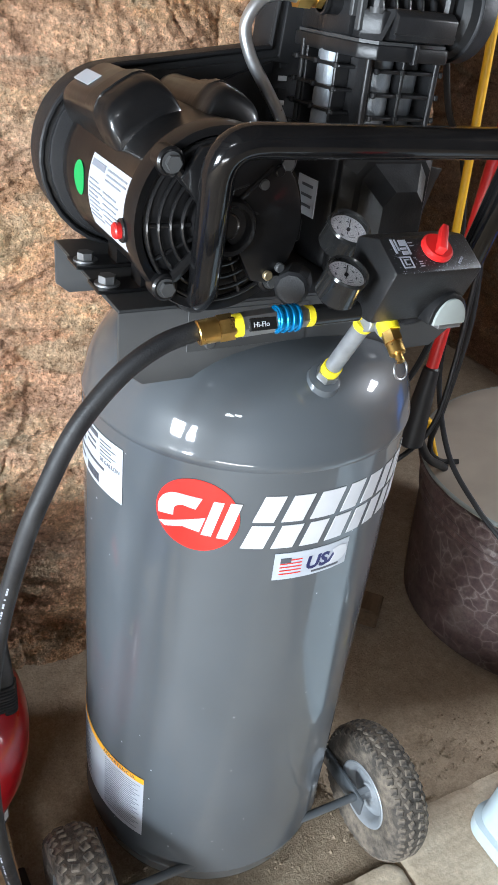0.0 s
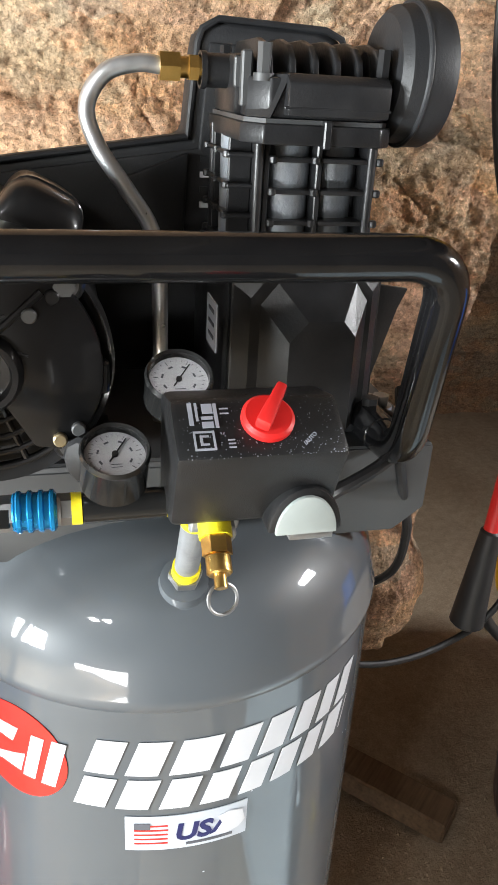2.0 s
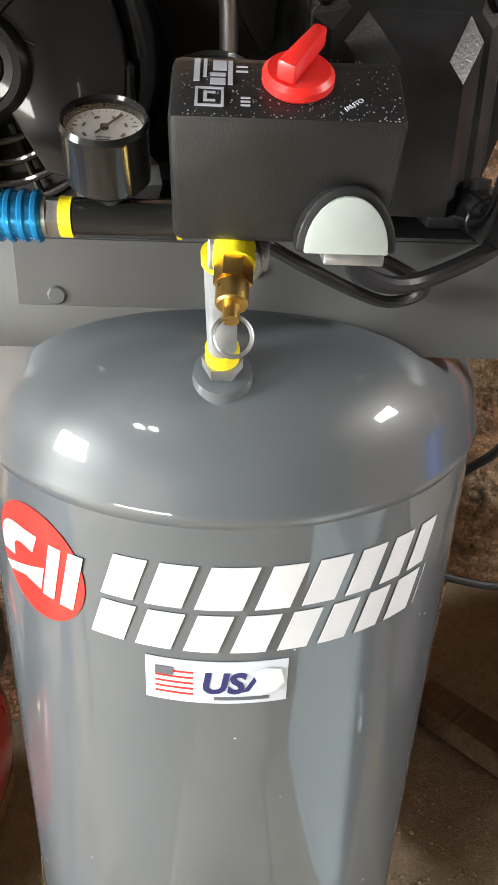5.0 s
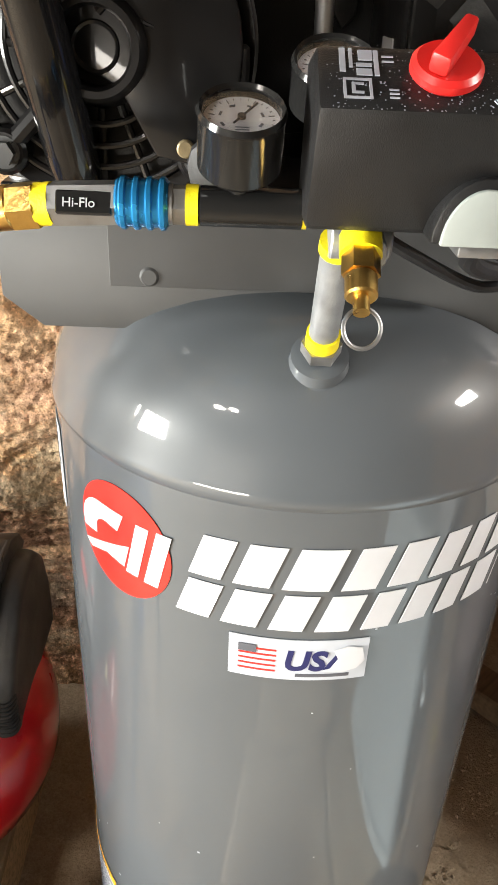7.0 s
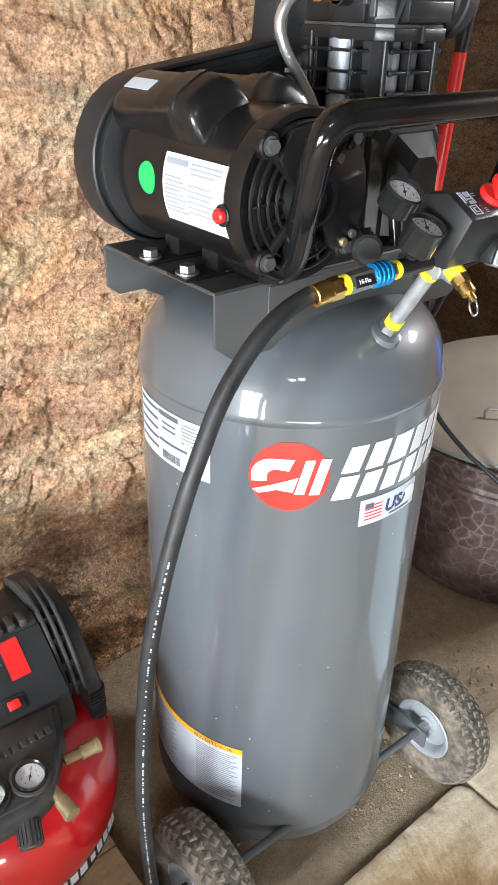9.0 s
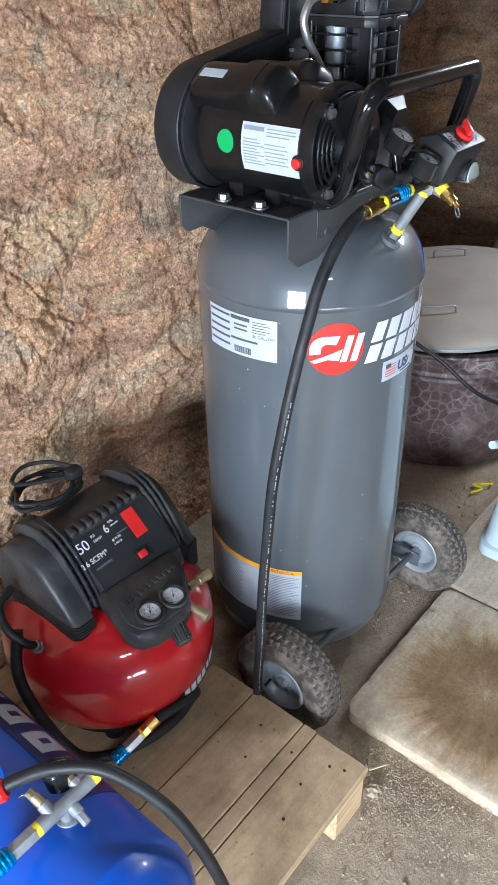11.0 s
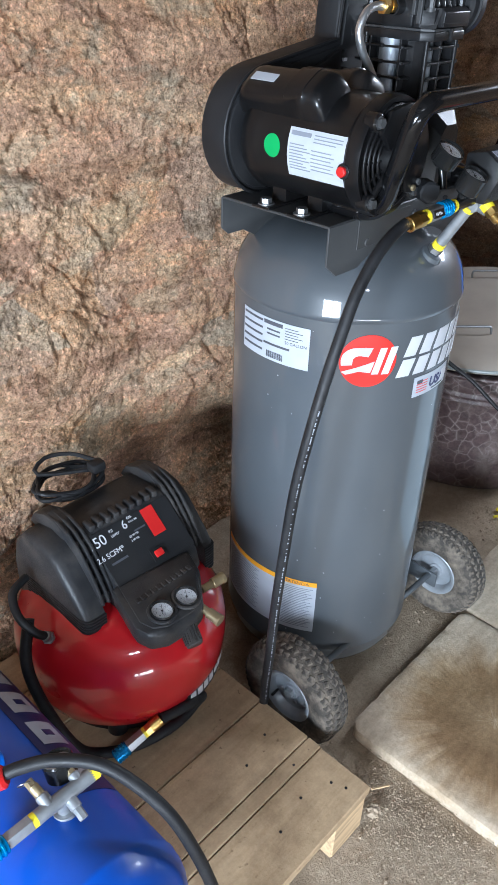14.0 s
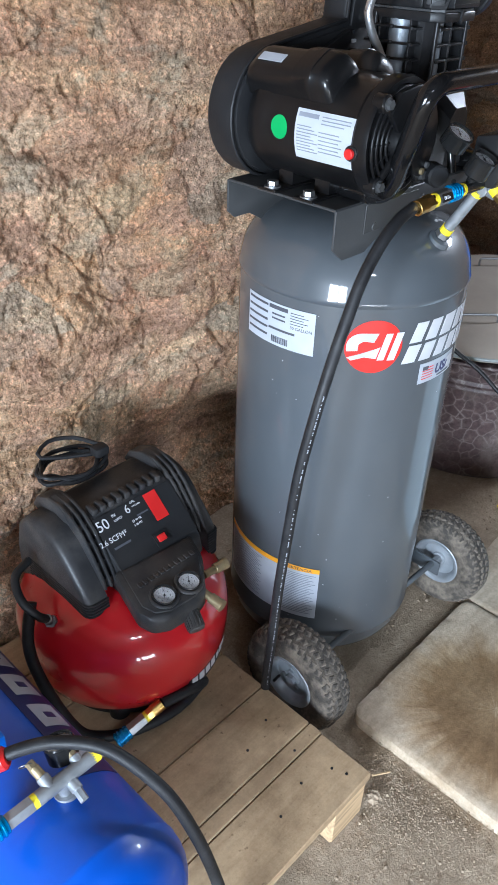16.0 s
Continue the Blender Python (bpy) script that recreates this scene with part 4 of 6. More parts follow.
    groove = [(cx + 0.018, y - 0.0108, cz + 0.036), (cx + 0.004, y - 0.0108, cz + 0.030), (cx + 0.010, y - 0.0108, cz + 0.018), (cx + 0.030, y - 0.0108, cz + 0.010)]
    part("cover_seam", tube(groove, 0.0011, 6, 6), GUARD, cov)
    part("cover_notch", box(cx + 0.071, cx + 0.079, y - 0.009, y, cz - 0.018, cz + 0.004, 0.002, 1), BLACK, cov)
    part("cover_rib", rod((cx + 0.002, y - 0.011, cz + 0.016), (cx + 0.040, y - 0.011, cz + 0.050), 0.0025, 8), BLACK, cov)
    hub = lathe([(0.0185, -0.016), (0.0185, 0.016), (0.020, 0.020), (0.0235, 0.020), (0.026, 0.016), (0.0275, 0.006), (0.030, -0.002), (0.030, -0.016)], e, 36, True)
    bossy = part("shaft_boss", hub, BLACK, body, "round black shaft boss")
    part("shaft_plug", lathe([(0.0, 0.002), (0.0185, 0.002), (0.0185, -0.004), (0, -0.004)], e, 24), CORD, bossy)
    part("shaft_end", lathe([(0.009, 0.0), (0.009, 0.010), (0.012, 0.012), (0.0135, 0.010), (0.0135, 0.0)], e, 24, True), BLACK, bossy)
    # feet
    for yy in (-0.048, 0.024):
        ft = part("motor_foot", put(box(cx - 0.085, cx + 0.085, yy - 0.018, yy + 0.018, 1.0225, 1.0265, 0.001, 1), box(cx - 0.04, cx + 0.04, yy - 0.014, yy + 0.014, 1.0265, 1.05)), BLACK, body)
        for xx in (cx - 0.07,):
            part("washer", rod((xx, yy, 1.0265), (xx, yy, 1.0285), 0.013, 20), STEEL, ft)
            part("bolt", hexagon((xx, yy, 1.0285), (xx, yy, 1.036), 0.009), STEEL, ft, "zinc hex bolt")
    return body


def belt_guard(comp):
    cx, cz, r = -0.1325, 1.115, 0.096
    arc = [(cx + r * math.cos(radians(a)), cz + r * math.sin(radians(a))) for a in range(98, 270, 12)]
    out = [(0.035, 1.2375), (0.042, 1.312), (0.046, 1.322), (0.060, 1.330), (0.155, 1.327), (0.170, 1.321), (0.178, 1.306), (0.186, 1.235), (0.208, 1.195), (0.216, 1.15), (0.205, 1.09), (0.17, 1.05), (0.05, 1.02)] + arc[::-1]
    g = part("belt_guard", prism(out, "y", 0.092, 0.146, 0.008), GUARD, comp, "matt black plastic belt guard", True, 40)
    inner = [(0.045, 1.228), (0.052, 1.312), (0.166, 1.308), (0.176, 1.235), (0.200, 1.16), (0.05, 1.05), (cx, cz - 0.088)] + [(cx + 0.088 * math.cos(radians(a)), cz + 0.088 * math.sin(radians(a))) for a in range(250, 96, -14)]
    part("guard_panel", prism(inner, "y", 0.088, 0.096, 0.002), GUARD, g)
    rimpts = [(p, 0.0915, q) for p, q in out] + [(out[0][0], 0.0915, out[0][1])]
    part("guard_lip", tube(rimpts, 0.003, 8, 3, True), GUARD, g)
    part("guard_fold", prism([(-0.03, 1.20), (0.035, 1.225), (0.03, 1.13), (0.02, 1.12)], "y", 0.080, 0.092, 0.003), GUARD, g)
    for k in range(4):
        part("vent_slot", box(0.046, 0.056, 0.084, 0.0875, 1.178 + k * 0.013, 1.183 + k * 0.013), CREAM if k % 2 == 0 else GUARD, g)
    return g


def pump(comp):
    p = part("crankcase", box(0.042, 0.162, -0.060, 0.085, 1.028, 1.162, 0.010, 3), CAST, comp, "black cast pump crankcase")
    face = prism([(0.044, 1.03), (0.044, 1.148), (0.057, 1.164), (0.152, 1.164), (0.165, 1.150), (0.167, 1.03)], "y", -0.070, -0.060, 0.002)
    fc = part("front_cover", face, CAST, p, "black faceted front cover")

    def bevelled(outer, inner, ya, yb, name):
        bm = bmesh.new()
        a = [bm.verts.new((x, ya, z)) for x, z in outer]
        b = [bm.verts.new((x, yb, z)) for x, z in inner]
        for k in range(len(a)):
            j = (k + 1) % len(a)
            bm.faces.new((a[k], a[j], b[j], b[k]))
        bm.faces.new(b)
        bm.faces.new(a[::-1])
        return part(name, bm, CAST, fc, "", False)
    bevelled([(0.046, 1.030), (0.046, 1.146), (0.058, 1.162), (0.151, 1.162), (0.163, 1.148), (0.165, 1.030)],
             [(0.057, 1.034), (0.057, 1.138), (0.068, 1.151), (0.146, 1.151), (0.154, 1.142), (0.156, 1.034)], -0.070, -0.080, "cover_frame")
    bevelled([(0.065, 1.034), (0.065, 1.133), (0.078, 1.149), (0.140, 1.149), (0.150, 1.135), (0.151, 1.034)],
             [(0.084, 1.034), (0.084, 1.108), (0.098, 1.124), (0.126, 1.124), (0.136, 1.112), (0.137, 1.034)], -0.0802, -0.099, "raised_panel")
    for x, z in ((0.051, 1.158), (0.160, 1.157), (0.051, 1.04), (0.161, 1.035)):
        part("cover_bolt", hexagon((x, -0.069, z), (x, -0.076, z), 0.005), CAST, fc)
    part("side_bracket", prism([(0.158, 1.142), (0.197, 1.137), (0.190, 1.12), (0.172, 1.055), (0.160, 1.05)], "y", -0.052, -0.047, 0.001), CAST, p, "black bent side bracket")
    part("pump_foot", prism([(0.130, 1.0225), (0.196, 1.0225), (0.192, 1.034), (0.168, 1.045), (0.130, 1.038)], "y", -0.082, -0.030, 0.003), CAST, p, "black cast pump foot")
    part("foot_bolt", put(hexagon((0.182, -0.060, 1.034), (0.182, -0.060, 1.047), 0.0075), rod((0.182, -0.060, 1.034), (0.182, -0.060, 1.038), 0.0105, 16)), STEEL, p, "zinc hex bolt")
    lab = part("paper_label", box(0.0405, 0.0418, -0.033, 0.006, 1.079, 1.120), WHITE, p, "white printed paper label")
    for k in range(3):
        part("label_print", box(0.0398, 0.0404, -0.026, -0.004, 1.088 + k * 0.011, 1.091 + k * 0.011), PRINT, lab)
    # cylinder: two barrels between finned corner posts
    cyl = part("cylinder_block", box(0.066, 0.146, -0.040, 0.056, 1.155, 1.252, 0.004), CAST, comp, "finned black pump cylinder")
    for x, y, r in ((0.089, -0.036, 0.0185), (0.128, -0.030, 0.0175), (0.068, 0.006, 0.020)):
        part("cylinder_wall", rod((x, y, 1.158), (x, y, 1.248), r, 32), BARREL, cyl, "silver cast cylinder wall")
    for x in (0.1085, 0.148, 0.0685):
        part("cylinder_rib", box(x - 0.0022, x + 0.0022, -0.060, -0.03, 1.158, 1.248, 0.001, 1), CAST, cyl)
    for y in (-0.022, 0.036):
        part("cylinder_rib", box(0.048, 0.066, y - 0.002, y + 0.002, 1.158, 1.248, 0.001, 1), CAST, cyl)
    for k in range(4):
        z = 1.166 + k * 0.0222
        fin = bmesh.new()
        put(fin, box(0.045, 0.158, -0.034, 0.062, z, z + 0.0034, 0.001, 1))
        for x0, x1 in ((0.070, 0.107), (0.110, 0.157)):
            put(fin, box(x0, x1, -0.0635, -0.030, z, z + 0.0036, 0.0012, 2))
        for x in (0.0725, 0.1045, 0.154):
            put(fin, rod((x, -0.0625, z - 0.0008), (x, -0.0625, z + 0.0046), 0.0032, 10, 0.0008))
        for y in (-0.028, 0.010, 0.050):
            put(fin, rod((0.0455, y, z - 0.0008), (0.0455, y, z + 0.0046), 0.0034, 10, 0.0008))
        part("cooling_fin", fin, CAST, cyl)
    for x in (0.0615, 0.148):
        part("stud", rod((x, -0.062, 1.158), (x, -0.062, 1.252), 0.0036, 14), CAST, cyl)
    for y in (0.045,):
        part("stud", rod((0.050, y, 1.158), (0.050, y, 1.252), 0.0036, 14), CAST, cyl)
    # cylinder head with chamfered corners on its gasket plate
    hd = part("cylinder_head", prism([(0.052, -0.050), (0.066, -0.068), (0.146, -0.070), (0.158, -0.058), (0.158, 0.060), (0.052, 0.060)], "z", 1.262, 1.288, 0.002), CAST, comp, "black finned cylinder head")
    part("head_gasket_plate", prism([(0.048, -0.056), (0.061, -0.0745), (0.148, -0.0745), (0.160, -0.062), (0.160, 0.064), (0.048, 0.064)], "z", 1.245, 1.2585, 0.0016), CAST, hd)
    part("gasket", prism([(0.051, -0.054), (0.063, -0.071), (0.147, -0.071), (0.157, -0.060), (0.157, 0.061), (0.051, 0.061)], "z", 1.2587, 1.2618), DARKGREY, hd)
    face = bmesh.new()
    quad = [(0.052, -0.052, 1.2622), (0.066, -0.071, 1.2622), (0.078, -0.073, 1.290), (0.060, -0.050, 1.2895)]
    top = [face.verts.new(q) for q in quad]
    back = [face.verts.new((x + 0.004, y + 0.006, z)) for x, y, z in quad]
    face.faces.new(top)
    face.faces.new(back[::-1])
    for k in range(4):
        j = (k + 1) % 4
        face.faces.new((top[k], back[k], back[j], top[j]))
    part("head_corner", face, CAST, hd, "", False)
    part("head_front", prism([(-0.078, 1.264), (-0.079, 1.285), (-0.070, 1.291), (-0.040, 1.291), (-0.040, 1.264)], "x", 0.076, 0.151, 0.0015), CAST, hd)
    part("head_ledge", box(0.074, 0.152, -0.0785, -0.076, 1.2685, 1.2705, 0.0006, 1), CAST, hd)
    part("plate_lug", box(0.1045, 0.110, -0.077, -0.070, 1.243, 1.262, 0.001, 1), CAST, hd)
    port = rod((0.026, -0.014, 1.290), (0.056, -0.014, 1.290), 0.0115, 24, 0.001)
    part("outlet_port", put(put(port, rod((0.026, -0.014, 1.290), (0.030, -0.014, 1.290), 0.0128, 24)), box(0.046, 0.062, -0.040, 0.02, 1.262, 1.302, 0.004)), CAST, hd)
    part("port_lug", put(box(0.049, 0.0565, -0.052, -0.044, 1.268, 1.304, 0.0012, 1), box(0.046, 0.06, -0.042, -0.036, 1.280, 1.300, 0.001, 1)), DARKGREY, hd, "worn grey lug of the casting")
    for k in range(6):
        x = 0.064 + k * 0.0165
        part("head_fin", prism([(-0.064, 1.286), (-0.060, 1.300), (-0.048, 1.309), (-0.026, 1.313), (0.04, 1.312), (0.052, 1.295), (0.054, 1.286)], "x", x, x + 0.0046, 0.0012), CAST, hd)
    for x, y in ((0.0625, -0.060), (0.150, -0.060), (0.058, 0.048), (0.152, 0.048)):
        part("head_bolt", put(hexagon((x, y, 1.286), (x, y, 1.309), 0.0050), rod((x, y, 1.285), (x, y, 1.290), 0.0075, 14)), DARKGREY if y < 0 and x < 0.1 else CAST, hd)
    fm = Matrix.Translation((0.154, -0.031, 1.294)) @ Matrix.Rotation(math.pi / 2, 4, "Y")
    fl = part("air_filter", lathe([(0.0, 0.0), (0.014, 0.0), (0.018, 0.004), (0.040, 0.006), (0.046, 0.012), (0.0475, 0.022), (0.050, 0.024), (0.050, 0.040), (0.047, 0.046), (0.02, 0.05), (0, 0.05)], fm, 48), GUARD, comp, "round black plastic intake filter")
    part("filter_seam", ringed(fm @ Matrix.Translation((0, 0, 0.024)), 0.0495, 0.0014, 48, 8), GUARD, fl)
    part("filter_neck", rod((0.145, -0.031, 1.294), (0.158, -0.031, 1.294), 0.014, 20), CAST, fl)
    part("filter_tape", rod((0.1515, -0.031, 1.294), (0.1545, -0.031, 1.294), 0.0146, 20), YELLOW, fl)
    # discharge tube
    y0 = -0.016
    fit = part("discharge_fitting", put(put(hexagon((-0.004, y0, 1.291), (0.0105, y0, 1.291), 0.0108), rod((0.0105, y0, 1.291), (0.030, y0, 1.291), 0.0074, 20)), hexagon((0.017, y0, 1.291), (0.024, y0, 1.291), 0.0095)), BRASS, comp, "brass compression fitting")
    part("discharge_tube", tube([(0.0, y0, 1.291), (-0.020, y0, 1.292), (-0.043, y0, 1.284), (-0.056, y0, 1.262), (-0.049, y0 - 0.003, 1.236), (-0.030, y0 - 0.008, 1.208), (-0.012, y0 - 0.012, 1.180), (-0.006, -0.032, 1.15), (-0.005, -0.035, 1.09), (-0.005, -0.035, 1.02)], 0.0062, 16, 8), ALUMIN, comp, "bent aluminium discharge tube")


def top_deck(comp):
    deck = bmesh.new()
    put(deck, box(-0.212, 0.212, -0.108, 0.112, 1.018, 1.0222, 0.0015, 1))
    out = [(-0.212, 1.0205), (-0.212, 0.962), (-0.186, 0.9415), (0.186, 0.9415), (0.212, 0.962), (0.212, 1.0205)]
    put(deck, prism(out, "y", -0.1095, -0.1055, 0.0012))
    put(deck, prism([(-0.212, 1.0205), (-0.212, 0.97), (-0.196, 0.957), (-0.16, 0.957), (-0.12, 0.935), (0.12, 0.935), (0.16, 0.957), (0.212, 0.962), (0.212, 1.0205)], "y", 0.110, 0.114, 0.0012))
    d = part("top_deck", deck, DARKGREY, comp, "dark grey folded steel mounting deck")
    for x, z in ((-0.114, 0.979), (0.015, 1.0)):
        part("rivet", rod((x, -0.109, z), (x, -0.1125, z), 0.0065, 16, 0.0015), DARKGREY, d)
    part("deck_plate", box(-0.14, 0.0, -0.1108, -0.1096, 0.972, 1.016, 0.0004, 1), DARKGREY, d)
    for x0, x1 in ((-0.08, -0.03), (0.04, 0.09)):
        pts = [(x0 + (x1 - x0) * k / 6, -0.112, 0.946 - 2.2 * ((x0 + (x1 - x0) * k / 6)) ** 2 + 0.0015 * (k % 2)) for k in range(7)]
        part("weld_bead", tube(pts, 0.0042, 8, 3), TANK, d)
    return d


def handle(comp):
    y, z = -0.204, 1.195
    pts = bent([(-0.146, -0.062, 1.0365), (-0.146, -0.148, 1.0365), (-0.1655, y, z), (0.152, y, z), (0.160, -0.158, 1.0365), (0.160, -0.075, 1.0365)], 0.034, 8)
    h = part("handle", tube(pts, 0.0142, 20, 1, True), TUBE_BLACK, comp, "black enamelled tube handle")
    for x in (-0.146, 0.160):
        part("clamp_bolt", hexagon((x, -0.088, 1.050), (x, -0.088, 1.057), 0.007), CAST, h)
        part("handle_clamp", rod((x, -0.072, 1.0365), (x, -0.12, 1.0365), 0.0152, 18, 0.002), TUBE_BLACK, h)
    return h


def gauge(comp, c, normal, r, depth, stem):
    c, nv = Vector(c), Vector(normal).normalized()
    m = face_to(c, nv)
    g = part("pressure_gauge", lathe([(0.0, -depth), (r * 0.86, -depth), (r, -depth + 0.003), (r, 0.002), (r * 1.03, 0.004), (r * 0.97, 0.0065), (r * 0.90, 0.005), (r * 0.88, 0.0)], m, 40), GLOSS, comp, "round pressure gauge with a black case")
    part("dial", lathe([(0.0, 0.0), (r * 0.89, 0.0), (r * 0.89, -0.002), (0, -0.002)], m, 40), CREAM, g, "white printed dial")
    ticks = bmesh.new()
    for k in range(21):
        a = radians(225 - 13.5 * k)
        put(ticks, box(-0.00016, 0.00016, r * (0.70 if k % 4 else 0.62), r * 0.76, 0.0003, 0.0006), m @ Matrix.Rotation(a - math.pi / 2, 4, "Z"))
    for k in range(2):
        put(ticks, box(-r * 0.16, r * 0.16, -r * (0.34 + 0.1 * k), -r * (0.355 + 0.1 * k), 0.0003, 0.0006), m.copy())
    for k in range(6):
        a = radians(210 - 48 * k)
        put(ticks, box(-r * 0.07, r * 0.07, r * 0.47, r * 0.53, 0.0003, 0.0006), m @ Matrix.Rotation(a - math.pi / 2, 4, "Z"))
    part("dial_print", ticks, PRINT, g)
    part("needle", needle(m, r), CORD, g, "black needle")
    gl = part("gauge_glass", lathe([(0.0, 0.0032), (r * 0.9, 0.0032), (r * 0.9, 0.0044), (0, 0.0044)], m, 36), GLASS, g, "clear glass")
    gl.visible_shadow = False
    part("gauge_stem", rod(c - nv * depth, Vector(stem), 0.0065, 16), GLOSS, g)
    return g


def needle(m, r):
    bm = bmesh.new()
    put(bm, box(-0.0004, 0.0004, -r * 0.32, r * 0.66, 0.001, 0.0016))
    put(bm, lathe([(0, 0.0006), (0.0019, 0.0006), (0.0019, 0.002), (0, 0.002)], None, 14))
    bmesh.ops.transform(bm, matrix=m @ Matrix.Rotation(radians(-35), 4, "Z"), verts=bm.verts)
    return bm


def pressure_switch(comp):
    x0, x1 = -0.0275, 0.0700
    side = [(-0.249, 1.049), (-0.273, 1.104), (-0.239, 1.1245), (-0.208, 1.118), (-0.204, 1.049)]
    b = part("pressure_switch", prism(side, "x", x0, x1, 0.0042), PLASTIC, comp, "black textured pressure switch box")
    n = Vector((0, -0.0245, 0.040)).normalized()
    along = Vector((0, 0.040, 0.0245)).normalized()

    def top(u, w):
        return Vector((x0 + u * (x1 - x0), -0.273 + w * 0.034, 1.104 + w * 0.0206))
    kc = top(0.54, 0.56)
    kn = part("selector_knob", rod(kc, kc + n * 0.007, 0.0150, 32, 0.002), REDPLASTIC, b, "red selector knob")
    fm = face_to(kc + n * 0.008, n, (0, 1, 0)) @ Matrix.Rotation(radians(-32), 4, "Z")
    fin = box(-0.0044, 0.0044, -0.012, 0.0165, -0.001, 0.008, 0.002, 2)
    for v in fin.verts:
        if v.co.y > 0.008:
            v.co.z += 0.002
            v.co.x *= 0.7
    bmesh.ops.transform(fin, matrix=fm, verts=fin.verts)
    part("knob_lever", fin, REDPLASTIC, kn)
    pr = bmesh.new()
    for u0, u1, w0, w1 in ((0.10, 0.125, 0.55, 0.92), (0.14, 0.155, 0.62, 0.92), (0.18, 0.24, 0.74, 0.90), (0.17, 0.235, 0.50, 0.60), (0.17, 0.235, 0.64, 0.69), (0.28, 0.33, 0.72, 0.74), (0.28, 0.33, 0.80, 0.82), (0.11, 0.23, 0.14, 0.17), (0.11, 0.23, 0.42, 0.45), (0.11, 0.122, 0.14, 0.45), (0.218, 0.23, 0.14, 0.45), (0.145, 0.16, 0.22, 0.38), (0.16, 0.195, 0.22, 0.25), (0.16, 0.195, 0.35, 0.38), (0.30, 0.34, 0.16, 0.18), (0.30, 0.34, 0.22, 0.24), (0.30, 0.34, 0.28, 0.30), (0.245, 0.265, 0.5, 0.9)):
        a, c = top(u0, w0), top(u1, w1)
        mid = (a + c) / 2 + n * 0.0002
        put(pr, flat_plate(abs(c.x - a.x), abs((c - a).dot(along)), face_to(mid, n, (0, 1, 0)), 0.0004))
    part("switch_print", pr, VINYLGREY, b, "white printed marks")
    part("switch_text", letters("/AUTO", 0.0034, face_to(top(0.74, 0.14), n, (0, 1, 0)) @ Matrix.Rotation(radians(42), 4, "Z"), 0.0004), VINYLGREY, b, "white printed word")
    # pale specks paint the sparkle of the glossy top, along with its dust
    rnd = random.Random(21)
    dust = bmesh.new()
    for _ in range(300):
        u, w = rnd.uniform(0.04, 0.97), rnd.random() ** 1.6
        q = rnd.choice((0.00018, 0.00022, 0.0003, 0.0004))
        put(dust, flat_plate(q * rnd.uniform(1, 2), q * 1.4, face_to(top(u, w) + n * 0.0001, n, (0, 1, 0)), 0.0002))
    tagged(part("dust_specks", dust, PALE, b, "fine pale specks, dust and painted sparkle"), "", "", "", "stuff")
    # cable entry arch on the front
    fx, fz = 0.0495, 1.0495
    arch = [(fx + 0.0225 * math.cos(radians(a)), fz + 0.029 * math.sin(radians(a))) for a in range(0, 181, 12)]
    part("cable_arch", prism(arch, "y", -0.266, -0.248, 0.002), PLASTIC, b)
    arch2 = [(fx + 0.0185 * math.cos(radians(a)), fz + 0.0245 * math.sin(radians(a))) for a in range(0, 181, 12)]
    part("cable_plug", prism(arch2, "y", -0.2685, -0.2645, 0.0008), CLEARGREY, b, "pale grey blanking plate")
    part("cable_clip", box(0.040, 0.067, -0.266, -0.250, 1.044, 1.0495, 0.001), STEEL, b)
    return b


